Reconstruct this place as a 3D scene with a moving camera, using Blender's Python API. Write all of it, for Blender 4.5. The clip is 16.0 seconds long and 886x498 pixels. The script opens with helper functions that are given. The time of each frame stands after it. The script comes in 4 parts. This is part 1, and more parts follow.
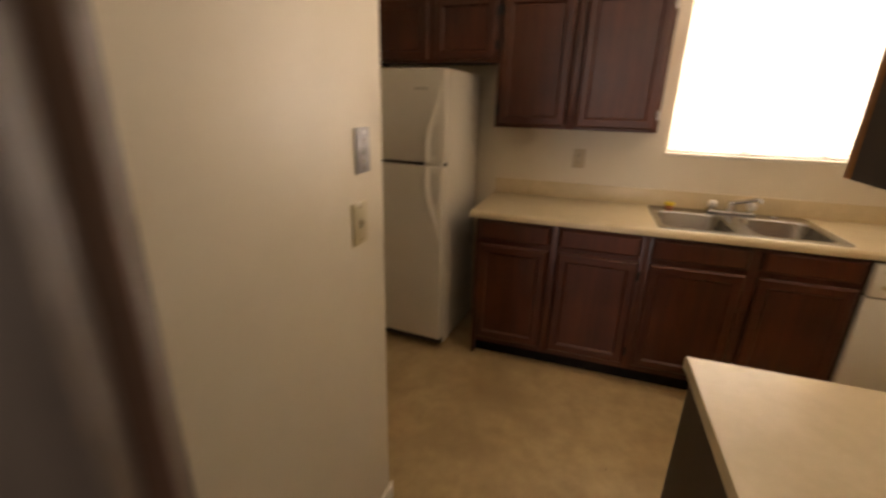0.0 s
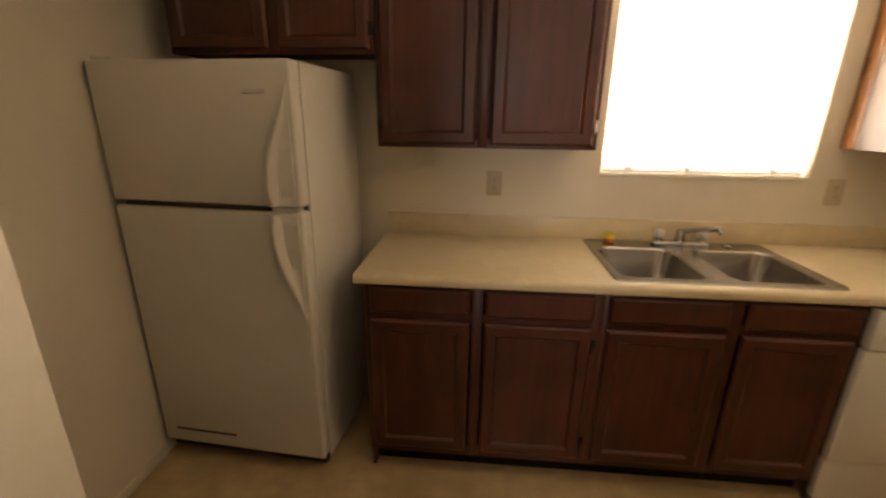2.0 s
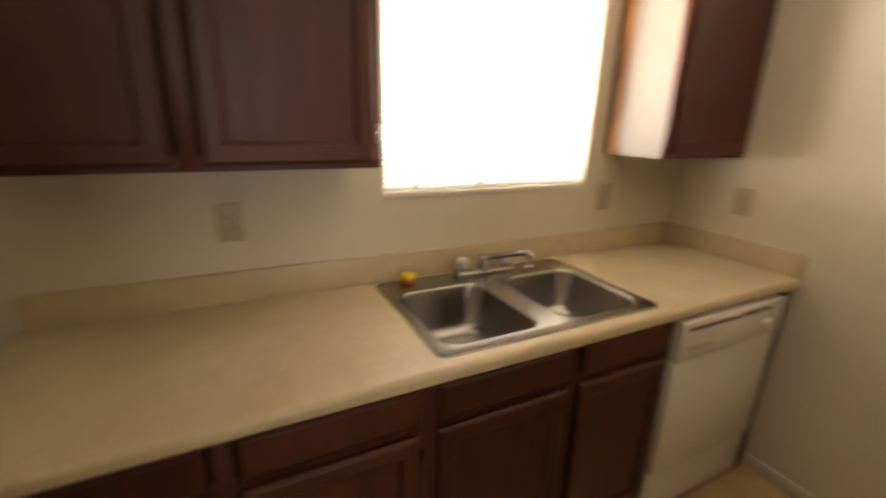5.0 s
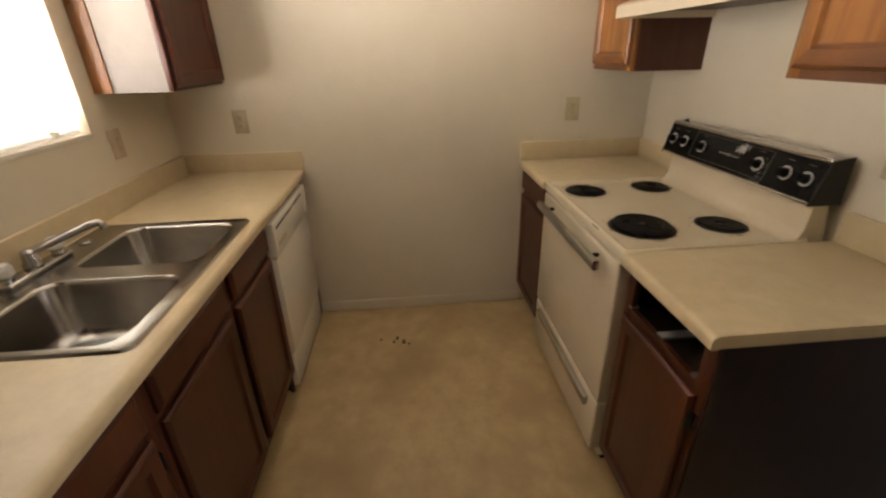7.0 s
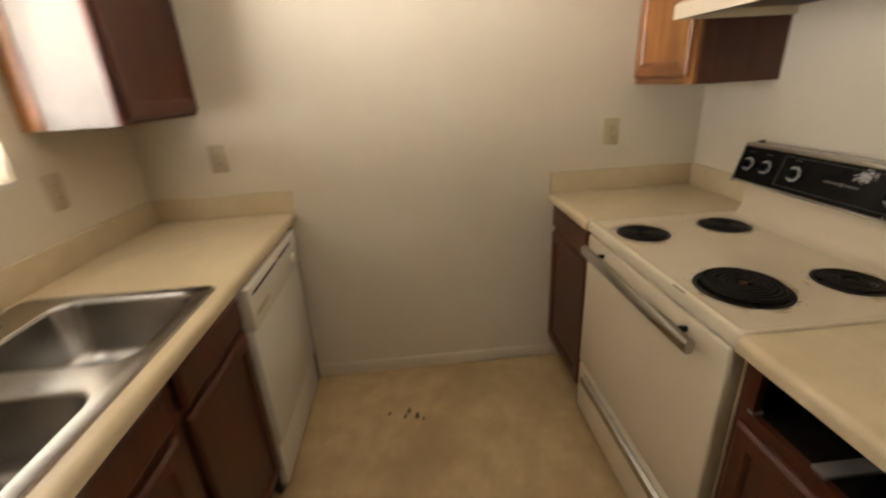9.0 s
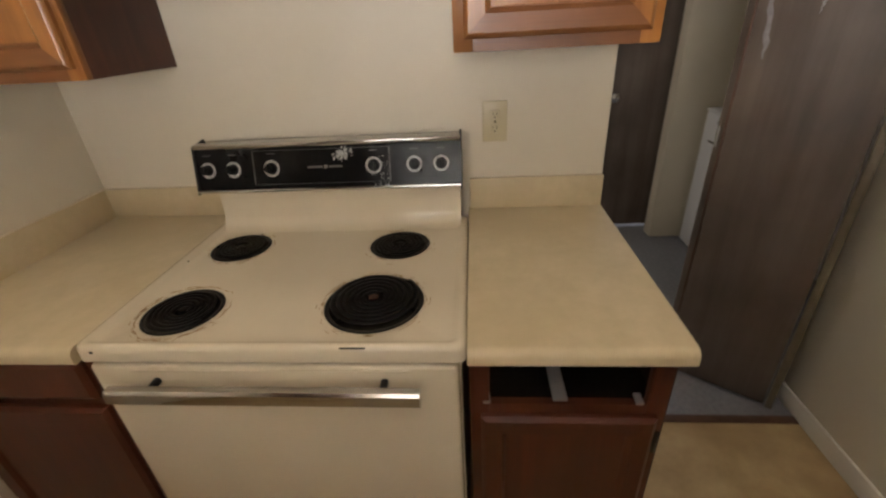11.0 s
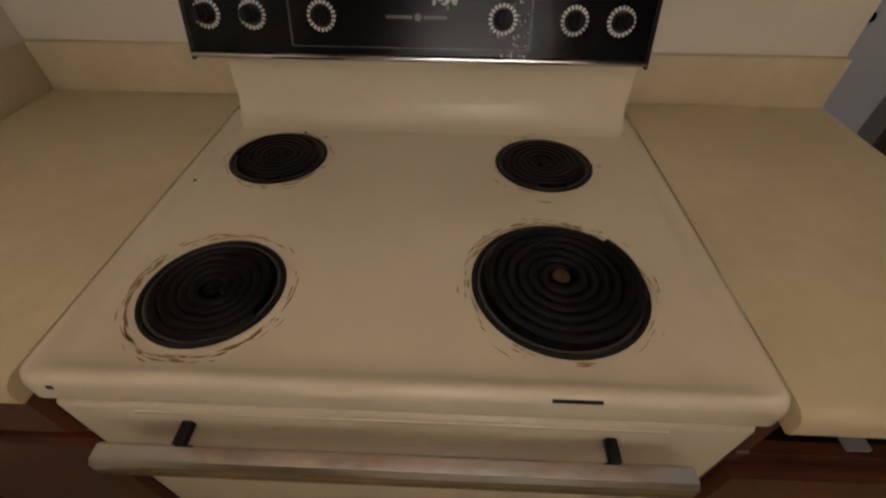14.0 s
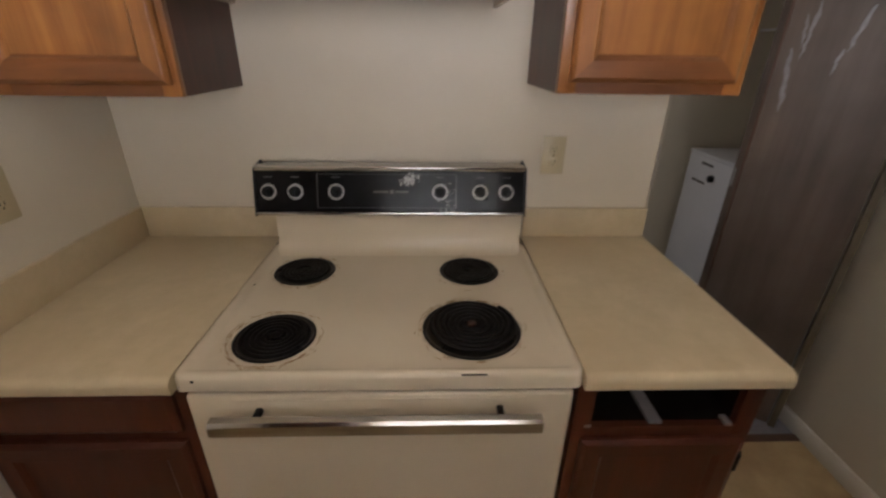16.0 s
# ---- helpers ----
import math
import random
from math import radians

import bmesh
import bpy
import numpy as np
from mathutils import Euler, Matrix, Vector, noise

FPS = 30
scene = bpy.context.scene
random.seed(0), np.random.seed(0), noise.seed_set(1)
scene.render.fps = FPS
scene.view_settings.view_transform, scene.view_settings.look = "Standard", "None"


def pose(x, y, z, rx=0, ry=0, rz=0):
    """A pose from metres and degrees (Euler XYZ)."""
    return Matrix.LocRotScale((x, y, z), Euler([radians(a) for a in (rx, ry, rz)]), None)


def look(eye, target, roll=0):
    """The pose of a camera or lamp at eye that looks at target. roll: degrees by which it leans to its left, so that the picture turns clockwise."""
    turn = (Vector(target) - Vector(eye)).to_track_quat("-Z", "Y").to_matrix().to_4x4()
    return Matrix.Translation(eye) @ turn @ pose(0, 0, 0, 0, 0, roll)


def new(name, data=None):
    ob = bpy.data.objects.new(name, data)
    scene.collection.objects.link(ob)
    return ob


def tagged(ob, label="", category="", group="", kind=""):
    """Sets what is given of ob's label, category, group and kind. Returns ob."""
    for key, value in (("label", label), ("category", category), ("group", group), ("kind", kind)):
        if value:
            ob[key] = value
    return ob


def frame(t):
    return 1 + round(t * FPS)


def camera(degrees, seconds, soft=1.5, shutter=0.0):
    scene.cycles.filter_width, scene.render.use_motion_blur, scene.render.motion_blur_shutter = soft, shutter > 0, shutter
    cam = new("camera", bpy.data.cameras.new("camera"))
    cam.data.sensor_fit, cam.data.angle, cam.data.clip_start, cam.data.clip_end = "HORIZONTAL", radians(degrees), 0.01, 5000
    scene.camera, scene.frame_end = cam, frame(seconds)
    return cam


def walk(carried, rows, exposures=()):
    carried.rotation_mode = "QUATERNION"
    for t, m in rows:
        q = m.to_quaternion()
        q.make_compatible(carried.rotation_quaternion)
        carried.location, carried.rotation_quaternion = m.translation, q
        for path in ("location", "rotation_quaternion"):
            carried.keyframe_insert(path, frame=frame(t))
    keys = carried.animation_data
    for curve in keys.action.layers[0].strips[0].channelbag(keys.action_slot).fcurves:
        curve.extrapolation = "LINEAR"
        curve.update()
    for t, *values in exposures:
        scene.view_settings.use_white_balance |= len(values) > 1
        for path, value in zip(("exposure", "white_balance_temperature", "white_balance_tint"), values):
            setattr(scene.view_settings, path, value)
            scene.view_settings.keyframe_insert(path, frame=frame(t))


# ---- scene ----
cam = camera(92.2, 16.0, soft=2.3, shutter=0.5)
PATH = [
    (0, (1.063, -0.339, 1.468), (0.468, 1.459, 0.824), 1.5),
    (0.2, (1.047, -0.244, 1.473), (0.633, 1.617, 0.867), 0.6),
    (0.4, (1.025, -0.16, 1.478), (0.804, 1.74, 0.895), 1.1),
    (0.5, (1.023, -0.121, 1.478), (0.883, 1.79, 0.903), 0.5),
    (0.6, (1.018, -0.081, 1.481), (0.893, 1.822, 0.879), 0.1),
    (0.9, (1.011, 0.049, 1.486), (0.898, 1.961, 0.912), 0.7),
    (1, (1.011, 0.086, 1.486), (0.911, 2.003, 0.922), 0.7),
    (1.2, (0.995, 0.158, 1.482), (0.89, 2.068, 0.899), 1.2),
    (1.5, (0.978, 0.274, 1.46), (0.913, 2.195, 0.907), 0.8),
    (1.6, (0.971, 0.319, 1.458), (0.861, 2.247, 0.939), 0.4),
    (2, (0.93, 0.458, 1.482), (0.774, 2.358, 0.875), 0.7),
    (2.5, (0.903, 0.659, 1.484), (0.281, 2.484, 0.95), 1.3),
    (3, (0.849, 0.785, 1.467), (-0.068, 2.466, 0.888), 1.4),
    (3.5, (0.775, 0.848, 1.447), (0.0, 2.579, 0.813), 0.5),
    (4, (0.774, 0.868, 1.451), (0.294, 2.702, 0.813), 1.2),
    (4.5, (0.867, 0.968, 1.459), (1.059, 2.853, 0.818), 2.0),
    (5, (1.016, 1.111, 1.475), (1.879, 2.821, 0.898), 1.6),
    (5.2, (1.028, 1.161, 1.466), (2.251, 2.642, 0.907), 0.3),
    (7.3, (0.63, 1.33, 1.478), (2.439, 1.134, 0.648), -0.6),
    (7.5, (0.63, 1.333, 1.452), (2.453, 1.14, 0.653), -0.3),
    (8, (0.71, 1.279, 1.447), (2.521, 1.273, 0.598), -0.8),
    (8.5, (0.841, 1.256, 1.462), (2.63, 1.447, 0.589), -1.6),
    (9, (1.059, 1.342, 1.437), (2.916, 1.223, 0.704), -3.2),
    (9.5, (1.273, 1.37, 1.452), (2.95, 0.61, 0.67), -2.7),
    (10, (1.424, 1.315, 1.453), (2.679, -0.026, 0.66), -3.7),
    (10.2, (1.472, 1.294, 1.453), (2.393, -0.286, 0.644), -4.2),
    (12.3, (2.121, 1.32, 1.443), (2.016, -0.36, 0.362), -2.0),
    (12.5, (2.133, 1.262, 1.427), (2.034, -0.397, 0.315), -0.9),
    (13, (2.134, 1.072, 1.375), (2.1, -0.506, 0.146), 1.5),
    (13.5, (2.129, 0.939, 1.339), (2.122, -0.539, -0.009), 2.0),
    (14, (2.108, 0.892, 1.313), (2.149, -0.55, -0.073), 0.7),
    (14.5, (2.1, 0.884, 1.326), (2.147, -0.564, -0.053), 0.4),
    (15, (2.092, 0.975, 1.381), (2.151, -0.614, 0.167), -0.0),
    (15.5, (2.113, 1.202, 1.434), (2.125, -0.538, 0.447), -0.0),
    (16, (2.065, 1.327, 1.479), (2.003, -0.485, 0.634), 0.8),
]
EXPOSURES = [
    (0.0, -0.48, 7850, 21), (0.5, -0.5, 7700, 21), (1.5, -0.5, 8000, 20), (2.5, -0.52, 8350, 19), (3.0, -0.58, 8800, 19), (3.5, -0.58, 8700, 19), (4.2, -0.6, 8150, 18), (5.0, -0.66, 7450, 17),
    (7.5, -0.53, 6750, 15), (9.0, -0.42, 6550, 14), (10.0, -0.42, 6450, 14), (12.5, -0.87, 6300, 18), (14.5, -1.12, 6500, 19), (16.0, -0.92, 5950, 19),
]
walk(cam, [(t, look(eye, target, roll)) for t, eye, target, roll in PATH], EXPOSURES)

# ---- world and large lights ----
world = bpy.data.worlds.new("sky")
scene.world = world
world.use_nodes = True
wn = world.node_tree
sky = wn.nodes.new("ShaderNodeTexSky")
sky.sky_type, sky.sun_disc = "NISHITA", False
sky.sun_elevation, sky.sun_rotation = radians(48), radians(150)
bg = wn.nodes["Background"]
wn.links.new(sky.outputs[0], bg.inputs[0])
bg.inputs[1].default_value = 0.12

sun = new("sun", bpy.data.lights.new("sun", "SUN"))
sun.data.energy, sun.data.angle, sun.data.color = 3.0, radians(0.5), (1.0, 0.95, 0.88)
sun.matrix_world = look((0, 0, 8), (-0.5, 0.62, 6.9))


def window_lamp(name, x, y, z, w, h, power, facing, colour):
    """The sky's light in a window's opening."""
    ob = new(name, bpy.data.lights.new(name, "AREA"))
    ob.data.shape, ob.data.size, ob.data.size_y = "RECTANGLE", w, h
    ob.data.energy, ob.data.color = power, colour
    ob.matrix_world = look((x, y, z), (x, y + facing, z))
    return ob


window_lamp("kitchen_daylight", 1.935, 2.615, 1.64, 0.86, 0.80, 168, -1, (1.0, 0.96, 0.90))
window_lamp("living_room_daylight", 0.35, -6.36, 1.49, 2.1, 1.15, 250, 1, (0.95, 0.97, 1.0))


# ---- materials ----
def material(name, colour, rough=0.5, metal=0.0, spec=0.5):
    m = bpy.data.materials.new(name)
    m.use_nodes = True
    b = m.node_tree.nodes["Principled BSDF"]
    b.inputs["Base Color"].default_value = (*colour, 1)
    b.inputs["Roughness"].default_value = rough
    b.inputs["Metallic"].default_value = metal
    b.inputs["Specular IOR Level"].default_value = spec
    return m, m.node_tree, b


def node(nt, kind, **values):
    n = nt.nodes.new(kind)
    for key, v in values.items():
        n.inputs[key.replace("_", " ")].default_value = v
    return n


def coords(nt, scale=(1, 1, 1)):
    tc = nt.nodes.new("ShaderNodeTexCoord")
    mp = nt.nodes.new("ShaderNodeMapping")
    mp.inputs["Scale"].default_value = scale
    nt.links.new(tc.outputs["Object"], mp.inputs["Vector"])
    return mp.outputs["Vector"]


def ramp(nt, fac, stops):
    r = nt.nodes.new("ShaderNodeValToRGB")
    while len(r.color_ramp.elements) < len(stops):
        r.color_ramp.elements.new(0.5)
    for e, (p, c) in zip(r.color_ramp.elements, stops):
        e.position, e.color = p, (*c, 1) if len(c) == 3 else c
    nt.links.new(fac, r.inputs["Fac"])
    return r.outputs["Color"]


def mix(nt, fac, a, b, kind="MIX"):
    n = nt.nodes.new("ShaderNodeMix")
    n.data_type, n.blend_type = "RGBA", kind
    for s, v in ((n.inputs[0], fac), (n.inputs[6], a), (n.inputs[7], b)):
        if isinstance(v, (int, float)):
            s.default_value = v
        elif isinstance(v, tuple):
            s.default_value = (*v, 1)
        else:
            nt.links.new(v, s)
    return n.outputs[2]


def bump(nt, bsdf, height, strength, distance=0.002):
    n = nt.nodes.new("ShaderNodeBump")
    n.inputs["Strength"].default_value, n.inputs["Distance"].default_value = strength, distance
    nt.links.new(height, n.inputs["Height"])
    nt.links.new(n.outputs["Normal"], bsdf.inputs["Normal"])


def mottled(name, c1, c2, scale, rough, bump_scale=0, bump_strength=0.1, metal=0.0, stain=None, spec=0.5, rough2=None):
    """A surface whose colour wanders between c1 and c2, with fine relief and broad stains."""
    m, nt, b = material(name, c1, rough, metal, spec)
    v = coords(nt)
    n1 = node(nt, "ShaderNodeTexNoise", Scale=scale, Detail=6.0, Roughness=0.65)
    nt.links.new(v, n1.inputs["Vector"])
    col = ramp(nt, n1.outputs["Fac"], [(0.3, c1), (0.7, c2)])
    if stain:
        n2 = node(nt, "ShaderNodeTexNoise", Scale=scale * 0.13 + 0.8, Detail=3.0)
        nt.links.new(v, n2.inputs["Vector"])
        mask = ramp(nt, n2.outputs["Fac"], [(0.48, (0, 0, 0)), (0.72, (1, 1, 1))])
        col = mix(nt, mask, col, stain)
    nt.links.new(col, b.inputs["Base Color"])
    if rough2 is not None:
        r = ramp(nt, n1.outputs["Fac"], [(0.3, (rough,) * 3), (0.7, (rough2,) * 3)])
        nt.links.new(r, b.inputs["Roughness"])
    if bump_scale:
        n3 = node(nt, "ShaderNodeTexNoise", Scale=bump_scale, Detail=3.0)
        nt.links.new(v, n3.inputs["Vector"])
        bump(nt, b, n3.outputs["Fac"], bump_strength)
    return m


def wood(name, dark, light, axis, rough=0.36, scale=1.0, wear=0.72):
    """Stained wood with its grain along the given axis."""
    m, nt, b = material(name, dark, rough, spec=0.4)
    s = [26 * scale] * 3
    s["xyz".index(axis)] = 1.6 * scale
    v = coords(nt, s)
    info = nt.nodes.new("ShaderNodeObjectInfo")
    n0 = node(nt, "ShaderNodeTexNoise", Scale=1.0, Detail=7.0, Roughness=0.6, Distortion=0.6)
    n0.noise_dimensions = "4D"
    k = nt.nodes.new("ShaderNodeMath")
    k.operation, k.inputs[1].default_value = "MULTIPLY", 20
    nt.links.new(info.outputs["Random"], k.inputs[0])
    nt.links.new(k.outputs[0], n0.inputs["W"])
    nt.links.new(v, n0.inputs["Vector"])
    col = ramp(nt, n0.outputs["Fac"], [(0.28, dark), (0.72, light)])
    n1 = node(nt, "ShaderNodeTexNoise", Scale=3.0, Detail=4.0)
    nt.links.new(coords(nt), n1.inputs["Vector"])
    worn = ramp(nt, n1.outputs["Fac"], [(0.35, (wear, wear, wear * 0.97)), (0.7, (1.2, 1.2, 1.2))])
    nt.links.new(mix(nt, 1.0, col, worn, "MULTIPLY"), b.inputs["Base Color"])
    mr = node(nt, "ShaderNodeMapRange")
    mr.inputs["To Min"].default_value, mr.inputs["To Max"].default_value = rough - 0.05, rough + 0.12
    nt.links.new(n1.outputs["Fac"], mr.inputs["Value"])
    nt.links.new(mr.outputs["Result"], b.inputs["Roughness"])
    bump(nt, b, n0.outputs["Fac"], 0.08)
    return m


M_WALL = mottled("wall_paint", (0.655, 0.585, 0.455), (0.705, 0.632, 0.502), 2.0, 0.5, 150, 0.22)
M_CEIL = mottled("ceiling_paint", (0.74, 0.71, 0.64), (0.78, 0.75, 0.68), 3.0, 0.9, 90, 0.5)
M_TRIM = mottled("trim_paint", (0.70, 0.65, 0.55), (0.76, 0.71, 0.62), 6.0, 0.4, 60, 0.05)
M_FLOOR = mottled("sheet_vinyl", (0.385, 0.27, 0.128), (0.53, 0.385, 0.20), 9.0, 0.38, 60, 0.05, stain=(0.33, 0.22, 0.105), rough2=0.52)
M_CARPET = mottled("carpet", (0.20, 0.20, 0.22), (0.27, 0.27, 0.29), 60.0, 0.95, 300, 0.6)
M_LAM = mottled("counter_laminate", (0.535, 0.432, 0.262), (0.635, 0.52, 0.338), 14.0, 0.3, 120, 0.03, stain=(0.53, 0.425, 0.26), rough2=0.38)
M_ENAMEL = mottled("almond_enamel", (0.64, 0.55, 0.40), (0.67, 0.58, 0.43), 5.0, 0.14, 30, 0.01, rough2=0.2)
M_FRIDGE = mottled("fridge_paint", (0.64, 0.595, 0.505), (0.67, 0.625, 0.535), 4.0, 0.34, 420, 0.16)
M_WHITE = mottled("white_enamel", (0.76, 0.72, 0.63), (0.80, 0.76, 0.67), 5.0, 0.26, 40, 0.02)
M_APPL = mottled("appliance_white", (0.78, 0.79, 0.82), (0.82, 0.83, 0.86), 5.0, 0.3)
M_STEEL = mottled("stainless_steel", (0.33, 0.315, 0.295), (0.38, 0.365, 0.345), 5.0, 0.20, metal=1.0, rough2=0.27)
M_CHROME = mottled("chrome", (0.42, 0.41, 0.40), (0.50, 0.49, 0.48), 8.0, 0.12, metal=1.0, rough2=0.20)
M_BARCHROME = mottled("worn_chrome", (0.42, 0.41, 0.40), (0.50, 0.49, 0.48), 6.0, 0.09, 14, 0.25, metal=1.0, rough2=0.18)
M_JACK = mottled("dull_metal_plate", (0.24, 0.225, 0.225), (0.29, 0.275, 0.27), 30.0, 0.5, 60, 0.05, metal=0.35)
M_BLACK = mottled("black_enamel", (0.004, 0.004, 0.004), (0.009, 0.008, 0.007), 30.0, 0.3, 80, 0.1, rough2=0.5, spec=0.25)
M_GLASSBLK = mottled("black_glass", (0.003, 0.003, 0.003), (0.006, 0.0055, 0.0055), 10.0, 0.14, rough2=0.2, spec=0.12)
M_COIL = mottled("burner_coil", (0.003, 0.003, 0.003), (0.007, 0.006, 0.0055), 60.0, 0.42, 200, 0.2, spec=0.1)
M_RUST = mottled("burnt_grease", (0.20, 0.10, 0.035), (0.42, 0.27, 0.12), 90.0, 0.6, 200, 0.3)
# near-black that puts the shade of hollows and recesses into the colour
M_SHADEGAP = mottled("shaded_cavity", (0.006, 0.004, 0.003), (0.011, 0.008, 0.006), 12.0, 0.8, spec=0.08)
M_PLATE = mottled("ivory_plastic", (0.50, 0.425, 0.255), (0.55, 0.47, 0.29), 10.0, 0.35)
M_TAN = mottled("tan_plastic", (0.47, 0.385, 0.255), (0.51, 0.42, 0.285), 10.0, 0.35)
M_SLOT = mottled("slot_dark", (0.03, 0.025, 0.02), (0.05, 0.04, 0.03), 20.0, 0.6)
M_YELLOW = mottled("yellow_plastic", (0.75, 0.55, 0.03), (0.80, 0.60, 0.05), 20.0, 0.4)
M_PRINT = mottled("pale_print", (0.55, 0.54, 0.50), (0.62, 0.60, 0.56), 80.0, 0.5)
M_DIAL = mottled("worn_dial_print", (0.25, 0.24, 0.22), (0.55, 0.53, 0.49), 130.0, 0.45)
M_GREASE = mottled("greasy_filter", (0.05, 0.035, 0.015), (0.16, 0.11, 0.05), 25.0, 0.45, 120, 0.4)
M_FAINT = mottled("faint_line", (0.04, 0.04, 0.038), (0.10, 0.10, 0.095), 60.0, 0.3)
M_RUBBER = mottled("rubber_seal", (0.12, 0.11, 0.10), (0.16, 0.15, 0.13), 20.0, 0.7)

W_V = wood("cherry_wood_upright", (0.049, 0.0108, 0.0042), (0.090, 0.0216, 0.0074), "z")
W_H = wood("cherry_wood_level", (0.047, 0.0104, 0.0041), (0.086, 0.0206, 0.0072), "x")
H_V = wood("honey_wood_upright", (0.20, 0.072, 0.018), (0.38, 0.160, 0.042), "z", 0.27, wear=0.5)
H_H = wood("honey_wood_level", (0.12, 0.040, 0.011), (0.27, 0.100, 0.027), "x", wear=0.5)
# paler tone for the one cabinet side that faces the window
W_PALE = mottled("pale_side", (0.175, 0.142, 0.115), (0.215, 0.178, 0.148), 4.0, 0.28, 40, 0.05, stain=(0.27, 0.205, 0.15))
W_DOOR = wood("dark_door_veneer", (0.062, 0.044, 0.034), (0.155, 0.118, 0.094), "z", 0.5, 0.32)
# veneer of the dark door; also paints shade on one wall cabinet's side
W_NEARBLACK = wood("near_black_door_and_shaded_side", (0.022, 0.015, 0.012), (0.05, 0.035, 0.028), "z", 0.5, 0.32)
W_TRIM = wood("red_brown_trim", (0.085, 0.040, 0.024), (0.13, 0.066, 0.042), "z", 0.45)

# translucent blind slats
M_SLAT, nt_s, b_s = material("blind_slat", (0.85, 0.85, 0.82), 0.5)
tr = node(nt_s, "ShaderNodeBsdfTranslucent")
tr.inputs["Color"].default_value = (0.9, 0.89, 0.86, 1)
mx = nt_s.nodes.new("ShaderNodeMixShader")
mx.inputs[0].default_value = 0.28
nt_s.links.new(b_s.outputs[0], mx.inputs[1])
nt_s.links.new(tr.outputs[0], mx.inputs[2])
nt_s.links.new(mx.outputs[0], nt_s.nodes["Material Output"].inputs["Surface"])

M_GLASS, nt_g, b_g = material("window_glass", (1, 1, 1), 0.02)
b_g.inputs["Transmission Weight"].default_value = 1.0
b_g.inputs["IOR"].default_value = 1.45


# ---- mesh helpers ----
ORIGIN = {}


def box(x0, x1, y0, y1, z0, z1, bevel=0.0, seg=2, bm=None):
    own = bmesh.new()
    bmesh.ops.create_cube(own, size=1.0)
    for v in own.verts:
        v.co = Vector(((x0 + x1) / 2 + v.co.x * (x1 - x0), (y0 + y1) / 2 + v.co.y * (y1 - y0), (z0 + z1) / 2 + v.co.z * (z1 - z0)))
    if bevel:
        bmesh.ops.bevel(own, geom=own.edges[:], offset=bevel, segments=seg, profile=0.5, affect="EDGES")
    if bm is None:
        return own
    return join(bm, own)


def join(bm, other):
    me = bpy.data.meshes.new("tmp")
    other.to_mesh(me)
    other.free()
    bm.from_mesh(me)
    bpy.data.meshes.remove(me)
    return bm


def cyl(centre, axis, r, depth, r2=None, seg=24, bevel=0.0):
    bm = bmesh.new()
    bmesh.ops.create_cone(bm, cap_ends=True, segments=seg, radius1=r, radius2=r if r2 is None else r2, depth=depth)
    if bevel:
        rim = [e for e in bm.edges if len(e.link_faces) == 2 and any(len(f.verts) > 4 for f in e.link_faces)]
        bmesh.ops.bevel(bm, geom=rim, offset=bevel, segments=2, profile=0.5, affect="EDGES")
    turn = Vector((0, 0, 1)).rotation_difference(Vector(axis)).to_matrix().to_4x4()
    bmesh.ops.transform(bm, matrix=Matrix.Translation(centre) @ turn, verts=bm.verts)
    return bm


def ring(centre, axis, r0, r1, depth, seg=32):
    """A flat washer."""
    bm = bmesh.new()
    loops = []
    for r, h in ((r0, 0), (r0, depth), (r1, depth), (r1, 0)):
        loops.append([bm.verts.new((r * math.cos(a), r * math.sin(a), h)) for a in [2 * math.pi * i / seg for i in range(seg)]])
    for a, b in zip(loops, loops[1:] + loops[:1]):
        for i in range(seg):
            j = (i + 1) % seg
            bm.faces.new((a[i], a[j], b[j], b[i]))
    bmesh.ops.recalc_face_normals(bm, faces=bm.faces)
    turn = Vector((0, 0, 1)).rotation_difference(Vector(axis)).to_matrix().to_4x4()
    bmesh.ops.transform(bm, matrix=Matrix.Translation(centre) @ turn, verts=bm.verts)
    return bm


def revolve(centre, profile, seg=40):
    """A turned shape round z: profile of (radius, height)."""
    bm = bmesh.new()
    loops = [[bm.verts.new((r * math.cos(a), r * math.sin(a), h)) for a in [2 * math.pi * i / seg for i in range(seg)]] for r, h in profile]
    for a, b in zip(loops, loops[1:]):
        for i in range(seg):
            j = (i + 1) % seg
            bm.faces.new((a[i], a[j], b[j], b[i]))
    bmesh.ops.transform(bm, matrix=Matrix.Translation(centre), verts=bm.verts)
    return bm


def tube(points, r, seg=10, flat=1.0):
    """A round bar along points, closed at its ends; flat squeezes it in z."""
    bm, loops = bmesh.new(), []
    pts = [Vector(p) for p in points]
    for i, p in enumerate(pts):
        d = (pts[min(i + 1, len(pts) - 1)] - pts[max(i - 1, 0)]).normalized()
        side = d.cross(Vector((0, 0, 1)))
        side = side.normalized() if side.length > 0.05 else Vector((1, 0, 0))
        up = side.cross(d).normalized()
        loops.append([bm.verts.new(p + r * (math.cos(a) * side + flat * math.sin(a) * up)) for a in [2 * math.pi * k / seg for k in range(seg)]])
    for a, b in zip(loops, loops[1:]):
        for i in range(seg):
            j = (i + 1) % seg
            bm.faces.new((a[i], a[j], b[j], b[i]))
    bm.faces.new(loops[0][::-1])
    bm.faces.new(loops[-1])
    bmesh.ops.recalc_face_normals(bm, faces=bm.faces)
    return bm


